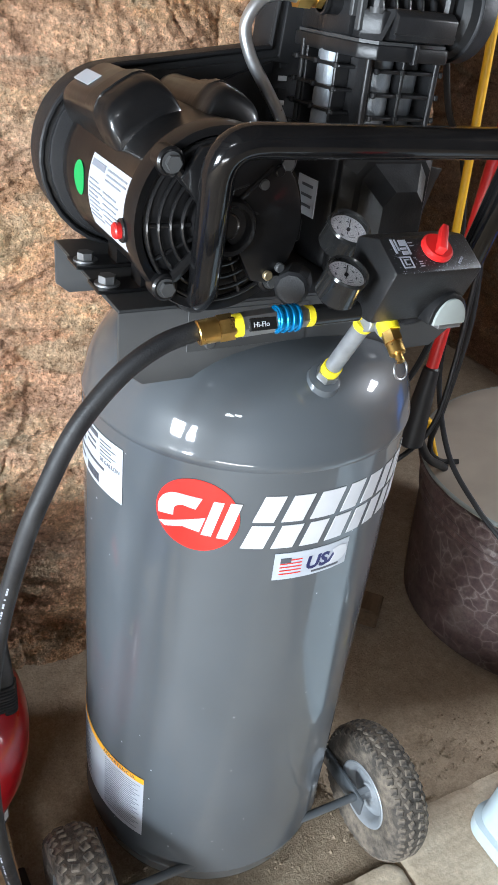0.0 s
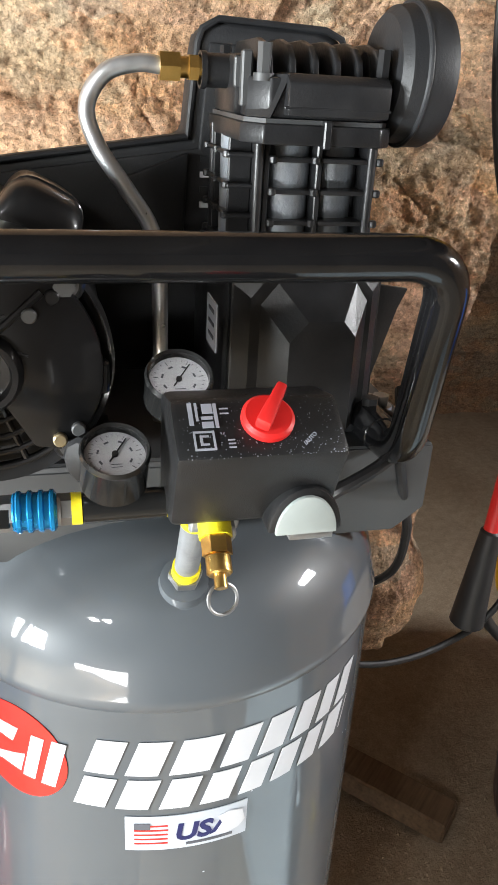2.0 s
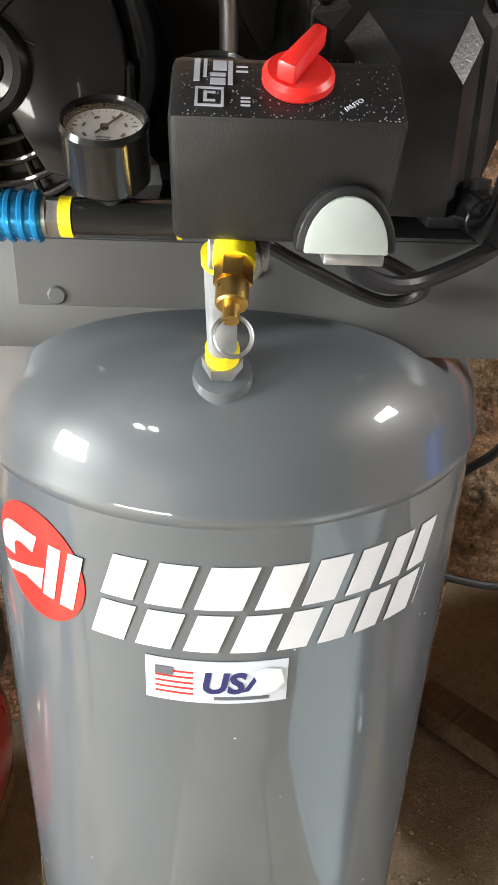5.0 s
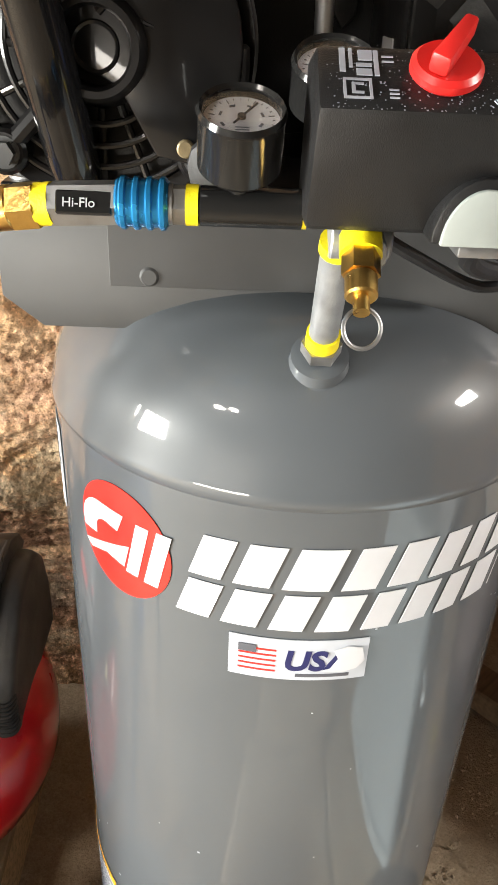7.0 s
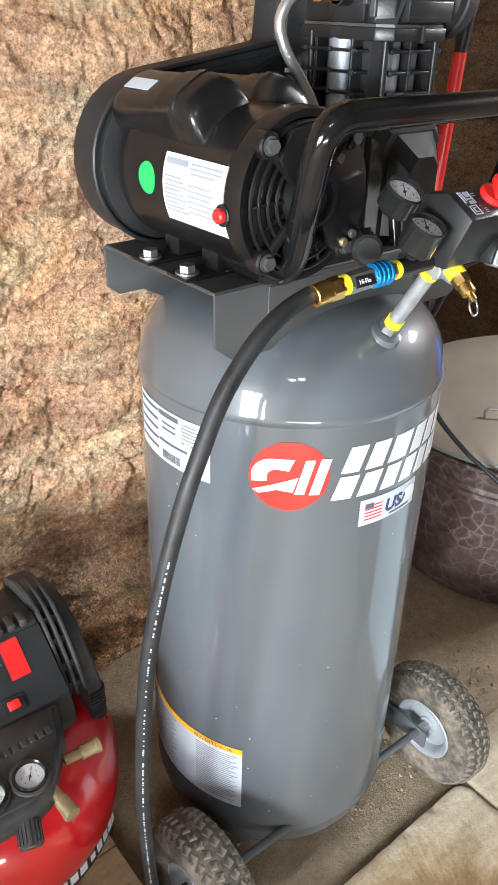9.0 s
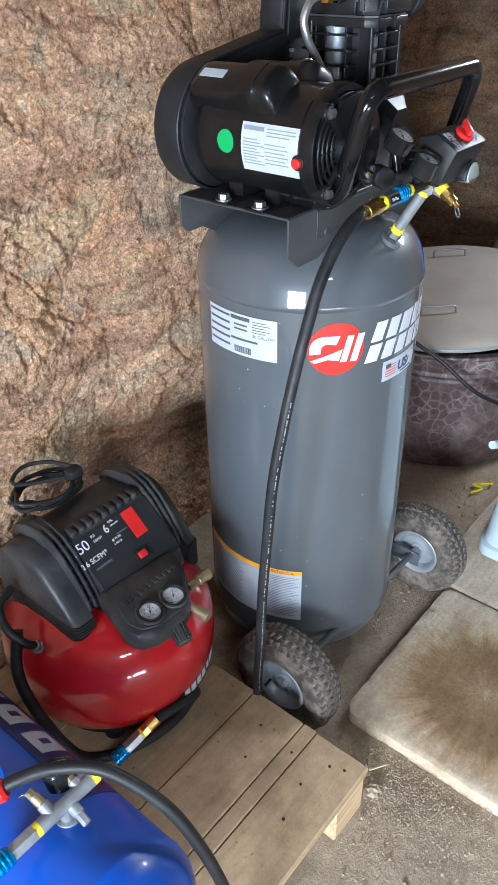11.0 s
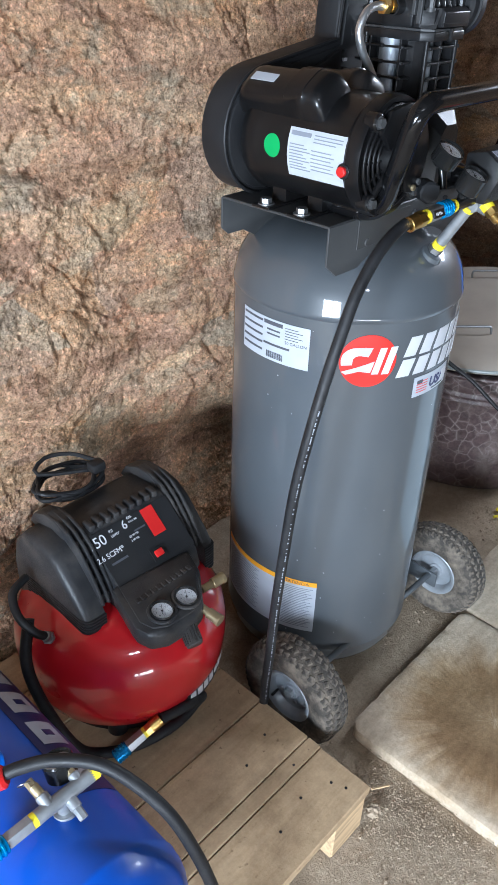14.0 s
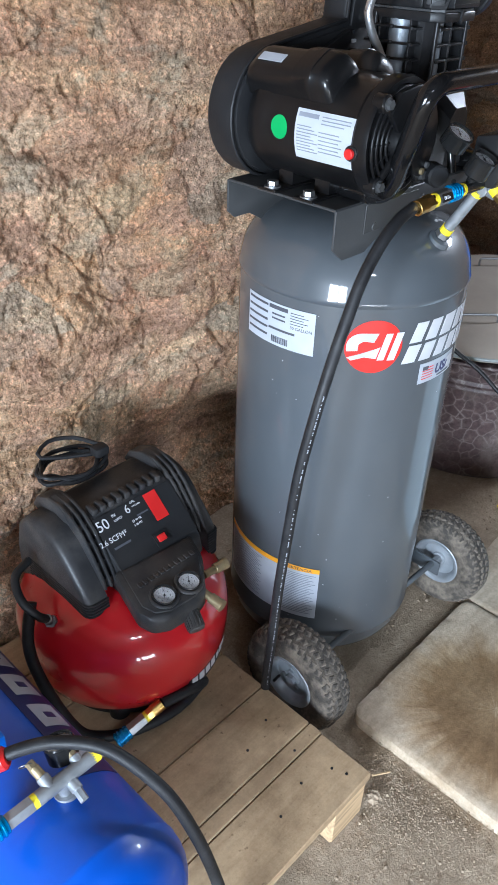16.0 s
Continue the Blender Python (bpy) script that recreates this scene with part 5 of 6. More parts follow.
def pipework(comp):
    y, z = -0.227, 1.0535
    man = part("manifold", rod((-0.076, y, z), (-0.026, y, z), 0.0095, 20, 0.001), GLOSS, comp, "black pipe manifold")
    part("thread_tape", rod((-0.082, y, z), (-0.076, y, z), 0.0096, 18), YELLOW, man, "yellow thread sealing tape")
    part("thread_tape", rod((-0.030, y, z), (-0.0245, y, z), 0.0092, 18), YELLOW, man, "yellow thread sealing tape")
    part("nipple", hexagon((-0.089, y, z), (-0.081, y, z), 0.0095), STEEL, man)
    gauge(comp, (-0.057, y - 0.015, 1.094), (0.02, -0.42, 0.90), 0.0192, 0.025, (-0.057, y, z + 0.008))
    gauge(comp, (-0.011, -0.172, 1.110), (0.0, -0.5, 0.86), 0.0215, 0.022, (-0.012, -0.17, 1.055))
    reg = part("regulator_knob", rod((-0.050, -0.155, 1.060), (-0.074, -0.186, 1.062), 0.0165, 10, 0.003), GUARD, comp, "black ribbed regulator knob")
    # riser from the tank and its safety valve
    b0, b1 = Vector((-0.004, -0.164, 0.9475)), Vector((-0.006, -0.217, 1.036))
    d = (b1 - b0).normalized()
    bung = part("tank_bung", lathe([(0.0, -0.014), (0.027, -0.014), (0.0255, -0.004), (0.0195, 0.001), (0.018, 0.009), (0.012, 0.011), (0, 0.011)], axis_frame(b0 - d * 0.004, b1)[0], 32), TANK, comp, "welded tank bung")
    part("bung_nut", hexagon(b0 + d * 0.009, b0 + d * 0.018, 0.0125), STEEL, bung)
    rs = part("riser_pipe", rod(b0 + d * 0.01, b1, 0.0088, 20), PIPE, comp, "grey galvanised riser pipe")
    part("thread_tape", rod(b0 + d * 0.016, b0 + d * 0.028, 0.0103, 20), YELLOW, rs, "yellow thread sealing tape")
    part("thread_tape", rod(b1 - d * 0.006, b1 + d * 0.001, 0.010, 20), YELLOW, rs, "yellow thread sealing tape")
    part("tee", put(rod((-0.012, -0.222, 1.040), (0.018, -0.222, 1.040), 0.011, 18, 0.001), rod((0.004, -0.215, 1.044), (0.004, -0.243, 1.036), 0.0105, 18, 0.001)), PIPE, rs)
    s0, s1 = Vector((0.001, -0.241, 1.042)), Vector((0.0, -0.267, 1.022))
    u = (s1 - s0).normalized()
    sv = part("safety_valve", put(put(hexagon(s0 + u * 0.006, s0 + u * 0.018, 0.0092), rod(s0 + u * 0.018, s0 + u * 0.030, 0.0078, 18, 0.001)), rod(s0 + u * 0.030, s0 + u * 0.038, 0.004, 12)), BRASS, comp, "brass safety valve")
    part("thread_tape", rod(s0 - u * 0.004, s0 + u * 0.007, 0.0102, 18), YELLOW, sv, "yellow thread sealing tape")
    part("pull_ring", ringed(face_to(s0 + u * 0.036 + Vector((0.001, -0.002, -0.0085)), (0.2, -0.8, 0.35)), 0.0092, 0.0011, 28, 8), STEEL, sv, "steel pull ring")
    # quick coupler and its ring-nosed sleeve
    cp = part("quick_coupler", put(hexagon((-0.146, y + 0.001, z - 0.002), (-0.112, y, z), 0.0108), rod((-0.112, y, z), (-0.088, y, z), 0.0096, 20)), STEEL, comp, "steel quick coupler body")
    sl = bmesh.new()
    put(sl, rod((-0.115, y, z), (-0.090, y, z), 0.0112, 28, 0.001))
    for k in range(4):
        put(sl, rod((-0.113 + k * 0.0062, y, z), (-0.1096 + k * 0.0062, y, z), 0.0124, 28, 0.0008))
    part("coupler_sleeve", sl, ANODBLUE, cp, "blue anodised sleeve with grooves")
    fm = face_to((-0.139, y - 0.0104, z - 0.0005), (0, -1, 0.55))
    part("coupler_band", put(bmesh.new(), box(-0.003, 0.023, -0.0030, 0.0078, -0.003, 0.0004, 0.0006, 1), fm), GLOSS, cp, "dark printed face")
    fm = fm @ Matrix.Translation((0, 0, 0.0004))
    part("coupler_text", letters("Hi-Flo", 0.0062, fm, 0.0005), LETTER, cp, "small white printed word")
    part("thread_tape", rod((-0.153, y + 0.002, z - 0.003), (-0.145, y + 0.001, z - 0.002), 0.0102, 20), YELLOW, cp, "yellow thread sealing tape")
    hb = part("hose_end", put(hexagon((-0.165, y + 0.004, z - 0.005), (-0.152, y + 0.002, z - 0.003), 0.0115), rod((-0.183, y + 0.006, z - 0.008), (-0.165, y + 0.004, z - 0.005), 0.0108, 20, 0.001)), BRASS, cp, "brass crimped hose end")


def compressor():
    comp = thing("air_compressor", (0, 0, 0), "tall dark grey upright air compressor with black motor and pump", "air compressor")
    compressor_tank(comp)
    wheel(comp, 0.210, 0.276, -0.182)
    wheel(comp, -0.236, -0.308, -0.167)
    part("axle_bracket", put(put(box(-0.222, -0.217, -0.20, -0.06, 0.09, 0.128, 0.001), box(0.203, 0.208, -0.20, -0.06, 0.09, 0.128, 0.001)), rod((-0.285, -0.167, 0.118), (0.26, -0.182, 0.118), 0.007, 16)), TANK, comp, "grey welded axle bracket")
    part("foot_bracket", box(-0.012, 0.012, 0.09, 0.22, 0.0, 0.06, 0.002), DARKGREY, comp, "grey steel foot")
    top_deck(comp)
    motor(comp)
    belt_guard(comp)
    pump(comp)
    handle(comp)
    pressure_switch(comp)
    pipework(comp)
    for pts, r in (([(0.02, -0.20, 1.045), (0.06, -0.165, 1.032), (0.12, -0.135, 1.0), (0.10, -0.125, 0.985), (0.05, -0.15, 1.01), (0.0, -0.17, 1.04)], 0.004), ([(0.06, -0.235, 1.048), (0.07, -0.19, 1.02), (0.11, -0.15, 1.005), (0.17, -0.13, 1.03), (0.2, -0.06, 1.05)], 0.0055), ([(0.17, -0.13, 1.03), (0.19, -0.11, 0.98), (0.222, -0.07, 0.91), (0.240, -0.02, 0.83), (0.225, 0.03, 0.77), (0.205, 0.08, 0.70), (0.19, 0.12, 0.60)], 0.0045)):
        part("wiring", tube(pts, r, 10), CORD, comp, "black rubber cable")
    return comp


compressor()
HOSE = [(-0.180, -0.216, 1.046), (-0.215, -0.217, 1.036), (-0.250, -0.217, 1.012), (-0.285, -0.217, 0.97), (-0.312, -0.218, 0.918), (-0.333, -0.217, 0.865), (-0.356, -0.213, 0.78), (-0.372, -0.206, 0.68), (-0.380, -0.200, 0.56), (-0.380, -0.190, 0.44), (-0.372, -0.178, 0.32), (-0.358, -0.160, 0.20), (-0.340, -0.140, 0.10), (-0.330, -0.10, 0.03), (-0.335, -0.02, 0.02)]
hose = thing("air_hose", HOSE[-1], "black rubber air hose with white print hanging down the grey tank", "hose")
tubing = part("hose_tube", tube(HOSE, 0.0087, 16, 10), RUBBER, hose)
dash = bmesh.new()
run = smooth_path(HOSE, 30)
rnd = random.Random(4)
for k in range(165, 345):
    q, d = run[k], (run[k + 1] - run[k]).normalized()
    out = (Vector((-0.52, -0.85, 0)) - d * d.dot(Vector((-0.52, -0.85, 0)))).normalized()
    if k % 9 in (0, 5) or rnd.random() < 0.25:
        continue
    put(dash, box(-0.0009, 0.0009, 0.0, 0.0004, -0.0006 - 0.0009 * rnd.random(), 0.0006 + 0.0009 * rnd.random()), Matrix.Translation(q + out * 0.0086) @ Matrix((d.cross(out), out, -d)).transposed().to_4x4())
tagged(part("hose_print", dash, VINYLGREY, tubing, "small white printed marks"), "", "", "", "stuff")

# ---- pallet ----
pallet = thing("pallet", (-0.8, -0.1, 0), "grey weathered wooden pallet under the small compressors", "pallet")
for y0, y1 in ((-0.405, -0.2925), (-0.2905, -0.2620), (-0.2600, -0.1430), (-0.1408, -0.030), (-0.028, 0.085), (0.087, 0.20), (0.202, 0.30)):
    bm = box(-1.25, -0.345 + 0.006 * noise.noise(Vector((y0 * 9, 1, 2))), y0, y1, 0.106, 0.125, 0.002, 1)
    part("plank", bm, WOOD, pallet, "weathered plank")
for x in (-0.392, -0.80, -1.16):
    part("bearer", box(x - 0.045, x + 0.045, -0.399, 0.29, 0.0, 0.1055, 0.003, 1), RAWWOOD, pallet, "raw pine bearer")
for x, y in ((-0.39, -0.35), (-0.45, -0.33), (-0.41, -0.28), (-0.40, -0.20), (-0.47, -0.22), (-0.52, -0.345), (-0.38, -0.375)):
    part("nail_head", rod((x, y, 0.1245), (x, y, 0.1258), 0.0026, 10), CAST, pallet)

# ---- red pancake compressor ----
PX, PY = -0.482, 0.105


def pancake():
    c = thing("pancake_compressor", (PX, PY, 0.125), "small red pancake air compressor with dusty black shroud on a pallet", "air compressor")
    m = Matrix.Translation((PX, PY, 0))
    prof = [(0.0, 0.150), (0.12, 0.150), (0.158, 0.163), (0.185, 0.192), (0.198, 0.232), (0.200, 0.266), (0.1995, 0.29), (0.194, 0.318), (0.180, 0.345), (0.155, 0.368), (0.11, 0.384), (0.0, 0.388)]
    tank = part("tank", lathe(prof, m, 72), REDTANK, c, "glossy red pancake tank", True, 60)
    part("tank_skirt", lathe([(0.142, 0.134), (0.150, 0.134), (0.150, 0.18), (0.142, 0.18)], m, 48, True), CORD, c)
    for a in (45, 135, 225, 315):
        x, y = PX + 0.14 * math.cos(radians(a)), PY + 0.14 * math.sin(radians(a))
        part("rubber_foot", rod((x, y, 0.125), (x, y, 0.18), 0.02, 18, 0.003), CORD, c)
    # brand band as plain blocks
    part("brand_band", wrap(flat_grid(radians(-2) * 0.186, radians(46) * 0.186, 0.188, 0.222, 0.002, 16), 0.186, 0.004, PX, PY), CORD, tank, "black printed band")
    for a0, a1 in ((-90, -86), (-84.5, -80.5), (-79, -75), (-73.5, -69.5), (-62, -58.5), (-57, -53.5), (-52, -48.5), (-47.5, -45)):
        part("print_block", wrap(flat_grid(radians(a0 + 90) * 0.186, radians(a1 + 90) * 0.186, 0.196, 0.214, 0.001, 3), 0.186, 0.0064, PX, PY), LETTER, tank, "white printed block")
    part("print_mark", wrap(flat_grid(radians(-67 + 90) * 0.186, radians(-64 + 90) * 0.186, 0.198, 0.212, 0.001, 3), 0.186, 0.0064, PX, PY), LETTER, tank)
    # shroud: middle housing whose front slopes
    x0, x1 = -0.546, -0.362
    side = [(0.03, 0.36), (0.010, 0.405), (0.020, 0.442), (0.110, 0.520), (0.124, 0.528), (0.205, 0.520), (0.240, 0.49), (0.25, 0.36)]
    sh = part("shroud", prism(side, "x", x0, x1, 0.006), SHROUD, c, "dusty black plastic motor shroud", True, 40)
    for sx, s in ((x0, -1), (x1, 1)):
        arch = [(0.036, 0.425), (0.046, 0.448), (0.066, 0.480), (0.092, 0.512), (0.118, 0.533), (0.148, 0.543), (0.185, 0.542), (0.218, 0.526), (0.236, 0.50)]
        low = [(0.21, 0.49), (0.182, 0.515), (0.150, 0.517), (0.122, 0.506), (0.098, 0.482), (0.076, 0.450), (0.062, 0.420)]
        for j in range(3):
            o = s * (0.001 + j * 0.0125)
            a, b = sorted((sx + o, sx + o + s * 0.0058))
            part("shroud_rib", prism(arch + low, "x", a, b, 0.0018), SHROUD, sh, "arched vent rib")
        cap = [(0.125, 0.518), (0.134, 0.5325), (0.152, 0.5420), (0.185, 0.5420), (0.220, 0.527), (0.238, 0.50), (0.20, 0.49)]
        a, b = sorted((sx - s * 0.002, sx + s * 0.034))
        part("rib_cap", prism(cap, "x", a, b, 0.004), SHROUD, sh, "smooth shoulder over the ribs")
        for py, pz in ((0.046, 0.436), (0.062, 0.463), (0.084, 0.493), (0.106, 0.516)):
            a, b = sorted((sx + s * 0.002, sx + s * 0.030))
            part("rib_web", box(a, b, py + 0.001, py + 0.006, pz - 0.012, pz + 0.003, 0.001, 1), SHROUD, sh)
        a, b = sorted((sx + s * 0.0, sx + s * 0.034))
        part("rib_floor", prism([(0.058, 0.40), (0.068, 0.43), (0.10, 0.478), (0.13, 0.502), (0.22, 0.49), (0.235, 0.38)], "x", a, b, 0.002), CORD, sh)
        # rounded side housing, wider at its waist
        w0, w1 = sx + s * 0.031, sx + s * (0.074 if s < 0 else 0.060)
        bm = bmesh.new()
        rows = []
        outline = [(0.036, 0.340), (0.030, 0.385), (0.034, 0.415), (0.050, 0.438), (0.078, 0.470), (0.104, 0.498), (0.132, 0.515), (0.165, 0.522), (0.205, 0.512), (0.236, 0.48), (0.250, 0.43), (0.252, 0.345)]
        cy, cz = 0.15, 0.40
        for t, k in ((0.0, 1.0), (0.5, 1.0), (0.75, 0.99), (0.88, 0.965), (0.96, 0.92), (1.0, 0.85)):
            x = w0 + (w1 - w0) * t
            rows.append([bm.verts.new((x, cy + (y - cy) * k, (cz + (z - cz) * k) if z > 0.36 else z)) for y, z in outline])
        for p, q in zip(rows, rows[1:]):
            for k in range(len(outline)):
                j = (k + 1) % len(outline)
                bm.faces.new((p[k], p[j], q[j], q[k]))
        bm.faces.new(rows[0])
        bm.faces.new(rows[-1][::-1])
        hs = part("side_housing", bm, SHROUD, sh, "rounded side housing with vent lines", True, 50)
        for k in range(9):
            z = 0.349 + k * 0.0078
            pts = [(w0 + (w1 - w0) * t, cy + (0.0315 - cy) * kk - 0.0005, z) for t, kk in ((0.0, 1.0), (0.5, 1.0), (0.75, 0.99), (0.88, 0.965), (0.96, 0.92), (1.0, 0.85))]
            pts += [(w1 + 0.001, 0.10, z), (w1 + 0.001, 0.16, z), (w1 + 0.001, 0.21, z)] if s < 0 else []
            part("vent_line", tube(pts, 0.0026, 6, 2), GUARD, hs)
        if s < 0:
            part("seam_slot", tube([(w1 + 0.006, 0.098, 0.452), (w1 + 0.008, 0.125, 0.470)], 0.0022, 6, 2), CORD, hs)
    # sloping printed panel
    a, b = Vector((0, 0.026, 0.4475)), Vector((0, 0.109, 0.5195))
    up = (b - a).normalized()
    n = Vector((0, -up.z, up.y))
    pm = face_to(Vector((-0.454, 0, 0)) + (a + b) / 2 + n * 0.0005, n)
    panel = part("printed_panel", flat_plate(0.180, 0.104, pm, 0.002), GUARD, sh, "dark printed front panel")
    pm2 = pm @ Matrix.Translation((0, 0, 0.0022))
    part("red_patch", flat_plate(0.029, 0.054, pm2 @ Matrix.Translation((0.038, 0.022, 0)), 0.0006), REDPLASTIC, panel, "red printed patch")
    for txt, size, x, y in (("150", 0.032, -0.1, 0.006), ("PSI", 0.0085, -0.049, 0.019), ("LB/PO²", 0.0075, -0.049, 0.010), ("6", 0.027, -0.020, 0.012), ("GAL", 0.0075, -0.004, 0.025), ("GALLONS", 0.0052, -0.004, 0.018), ("2.6 SCFM*", 0.0165, -0.098, -0.019), ("@ 90 PSI", 0.0066, -0.018, -0.006), ("à 90 PSI", 0.0066, -0.018, -0.014)):
        part("panel_text", letters(txt, size * 0.84, pm2 @ Matrix.Translation((x - 0.004, y + 0.021, 0)), 0.0006, 0.0, "LEFT", 0.0), LETTER, panel, "white printed rating")
    part("panel_print", flat_plate(0.026, 0.003, pm2 @ Matrix.Translation((0.006, 0.022, 0)), 0.0006), PRINT, panel)
    part("panel_print", flat_plate(0.036, 0.004, pm2 @ Matrix.Translation((-0.062, -0.010, 0)), 0.0006), PRINT, panel)
    sw = part("power_switch", flat_plate(0.030, 0.022, pm2 @ Matrix.Translation((0.012, -0.034, 0)), 0.003), CORD, sh, "black switch recess")
    part("switch_rocker", put(bmesh.new(), box(-0.009, 0.009, -0.006, 0.007, 0.0, 0.007, 0.002), pm2 @ Matrix.Translation((0.012, -0.034, 0))), REDPLASTIC, sw, "red rocker switch")
    for k in range(9):
        part("grip_ridge", box(-0.538 + k * 0.0185, -0.526 + k * 0.0185, 0.108, 0.132, 0.522, 0.535, 0.003, 2), SHROUD, sh, "moulded grip ridge")
    for o in (sh, *sh.children_recursive):
        for v in o.data.vertices:
            v.co.z -= 0.012 * min(1.0, max(0.0, (v.co.z - 0.36) / 0.06))
            v.co.y -= 0.004
            v.co.x = -0.452 + (v.co.x + 0.454) * 0.95
    # console with gauges
    plan = [(-0.550, 0.034), (-0.386, 0.018), (-0.402, -0.030), (-0.436, -0.072), (-0.452, -0.092), (-0.478, -0.100), (-0.535, -0.096), (-0.562, -0.082), (-0.572, -0.055)]

    def console(outline, lo, hi, bevel, mat, parent, label):
        bm = prism(outline, "z", lo, hi, bevel)
        for v in bm.verts:
            v.co.z += (v.co.y + 0.09) * 0.16
        return part("control_console" if parent is c else "console_face", bm, mat, parent, label, True, 40)
    cs = console(plan, 0.385, 0.424, 0.009, SHROUD, c, "moulded black control console")
    mid = Vector((-0.478, -0.040))
    console([tuple(mid + (Vector(q) - mid) * 0.86) for q in plan], 0.41, 0.4265, 0.002, SHROUD, cs, "raised console face")
    for gx, gy in ((-0.519, -0.062), (-0.468, -0.066)):
        part("gauge_bezel", ringed(face_to((gx, gy, 0.4335), (0, -0.16, 0.98)), 0.0225, 0.0035, 36, 8), SHROUD, cs)
        gauge(c, (gx, gy, 0.434), (0, -0.16, 0.98), 0.0200, 0.012, (gx, gy, 0.41))
    emb = bmesh.new()
    for k in range(11):
        put(emb, box(-0.538 + k * 0.0115, -0.530 + k * 0.0115, -0.024, -0.013, 0.434, 0.4395, 0.001, 1))
    part("embossed_mark", emb, SHROUD, cs, "row of embossed blocks")
    kn = bmesh.new()
    k0, k1 = Vector((-0.484, -0.078, 0.402)), Vector((-0.497, -0.118, 0.378))
    kd = (k1 - k0).normalized()
    put(kn, rod(k0 - kd * 0.01, k1, 0.0145, 24, 0.002))
    for k in range(18):
        put(kn, box(-0.0014, 0.0014, 0.0138, 0.0158, 0.002, 0.043), axis_frame(k0, k1)[0] @ Matrix.Rotation(2 * math.pi * k / 18, 4, "Z"))
    part("regulator_knob", kn, SHROUD, c, "ribbed black regulator knob")
    for p0, p1 in (((-0.415, -0.048, 0.402), (-0.366, -0.052, 0.402)), ((-0.448, -0.070, 0.407), (-0.442, -0.121, 0.398))):
        p0, p1 = Vector(p0), Vector(p1)
        d = (p1 - p0).normalized()
        part("outlet_coupler", put(put(rod(p0, p1 - d * 0.018, 0.0072, 14), rod(p1 - d * 0.026, p1, 0.0098, 18, 0.001)), rod(p1 - d * 0.006, p1 + d * 0.001, 0.0108, 18)), DULLBRASS, c, "dull brass outlet coupler")
    part("elbow", put(hexagon((-0.640, 0.092, 0.350), (-0.654, 0.080, 0.366), 0.011), rod((-0.648, 0.086, 0.358), (-0.660, 0.078, 0.378), 0.0085, 14)), STEEL, c, "zinc pipe elbow")
    part("pressure_line", tube([(-0.658, 0.08, 0.374), (-0.674, 0.085, 0.392), (-0.682, 0.115, 0.412), (-0.668, 0.15, 0.43), (-0.63, 0.17, 0.43)], 0.0075, 12), CORD, c)
    return c


pancake()
pts = []
for k in range(88):
    a = 2 * math.pi * k / 22
    rr = 0.058 + 0.005 * math.sin(k * 1.3) + 0.004 * math.sin(k * 0.41)
    pts.append((-0.485 + rr * 1.1 * math.cos(a), 0.232 + rr * 0.62 * math.sin(a), 0.521 + 0.00024 * k + 0.003 * math.sin(k * 0.9) + 0.010 * math.sin(a - 0.6)))
pts += [(-0.53, 0.255, 0.556), (-0.50, 0.278, 0.566), (-0.455, 0.262, 0.563), (-0.425, 0.225, 0.552)]
cc = thing("power_cord", (-0.485, 0.232, 0.53), "coiled black power cord on top of the small compressor", "power cord")
part("cord_coil", tube(pts, 0.0040, 8, 3), CORD, cc)
part("plug", box(-0.445, -0.415, 0.205, 0.230, 0.535, 0.556, 0.006), CORD, cc, "black moulded plug")
low = part("hose", tube([(-0.668, 0.11, 0.40), (-0.700, 0.08, 0.34), (-0.702, 0.04, 0.27), (-0.684, -0.01, 0.19), (-0.645, -0.025, 0.145), (-0.59, -0.052, 0.137), (-0.53, -0.068, 0.137), (-0.485, -0.070, 0.138), (-0.455, -0.068, 0.146), (-0.443, -0.074, 0.163), (-0.458, -0.086, 0.182), (-0.490, -0.090, 0.195), (-0.548, -0.079, 0.199)], 0.0102, 14, 8), RUBBER)
tagged(low, "black rubber hose curled round the red tank on the pallet", "hose")


def loose_coupler(a, b, label):
    a, b = Vector(a), Vector(b)
    d = (b - a).normalized()
    t = thing("hose_coupler", a, label, "hose coupler")
    part("brass_end", put(rod(a, a + d * 0.022, 0.0115, 18, 0.001), hexagon(a + d * 0.020, a + d * 0.032, 0.0115)), BRASS, t, "brass crimped end")
    part("thread_tape", rod(a + d * 0.032, a + d * 0.038, 0.0102, 18), YELLOW, t, "yellow thread tape")
    part("coupler_body", hexagon(a + d * 0.038, a + d * 0.074, 0.0118), STEEL, t, "steel hexagon body")
    sl = rod(a + d * 0.072, a + d * 0.100, 0.0128, 24, 0.001)
    for k in range(4):
        put(sl, rod(a + d * (0.075 + k * 0.0066), a + d * (0.0785 + k * 0.0066), 0.0142, 24, 0.0008))
    part("coupler_sleeve", sl, ANODBLUE, t, "blue anodised sleeve")
    return t


loose_coupler((-0.548, -0.079, 0.199), (-0.640, -0.062, 0.163), "blue and brass hose coupler lying on the pallet")

# ---- blue tank ----
BX, BZ, BR = -0.866, 0.318, 0.128


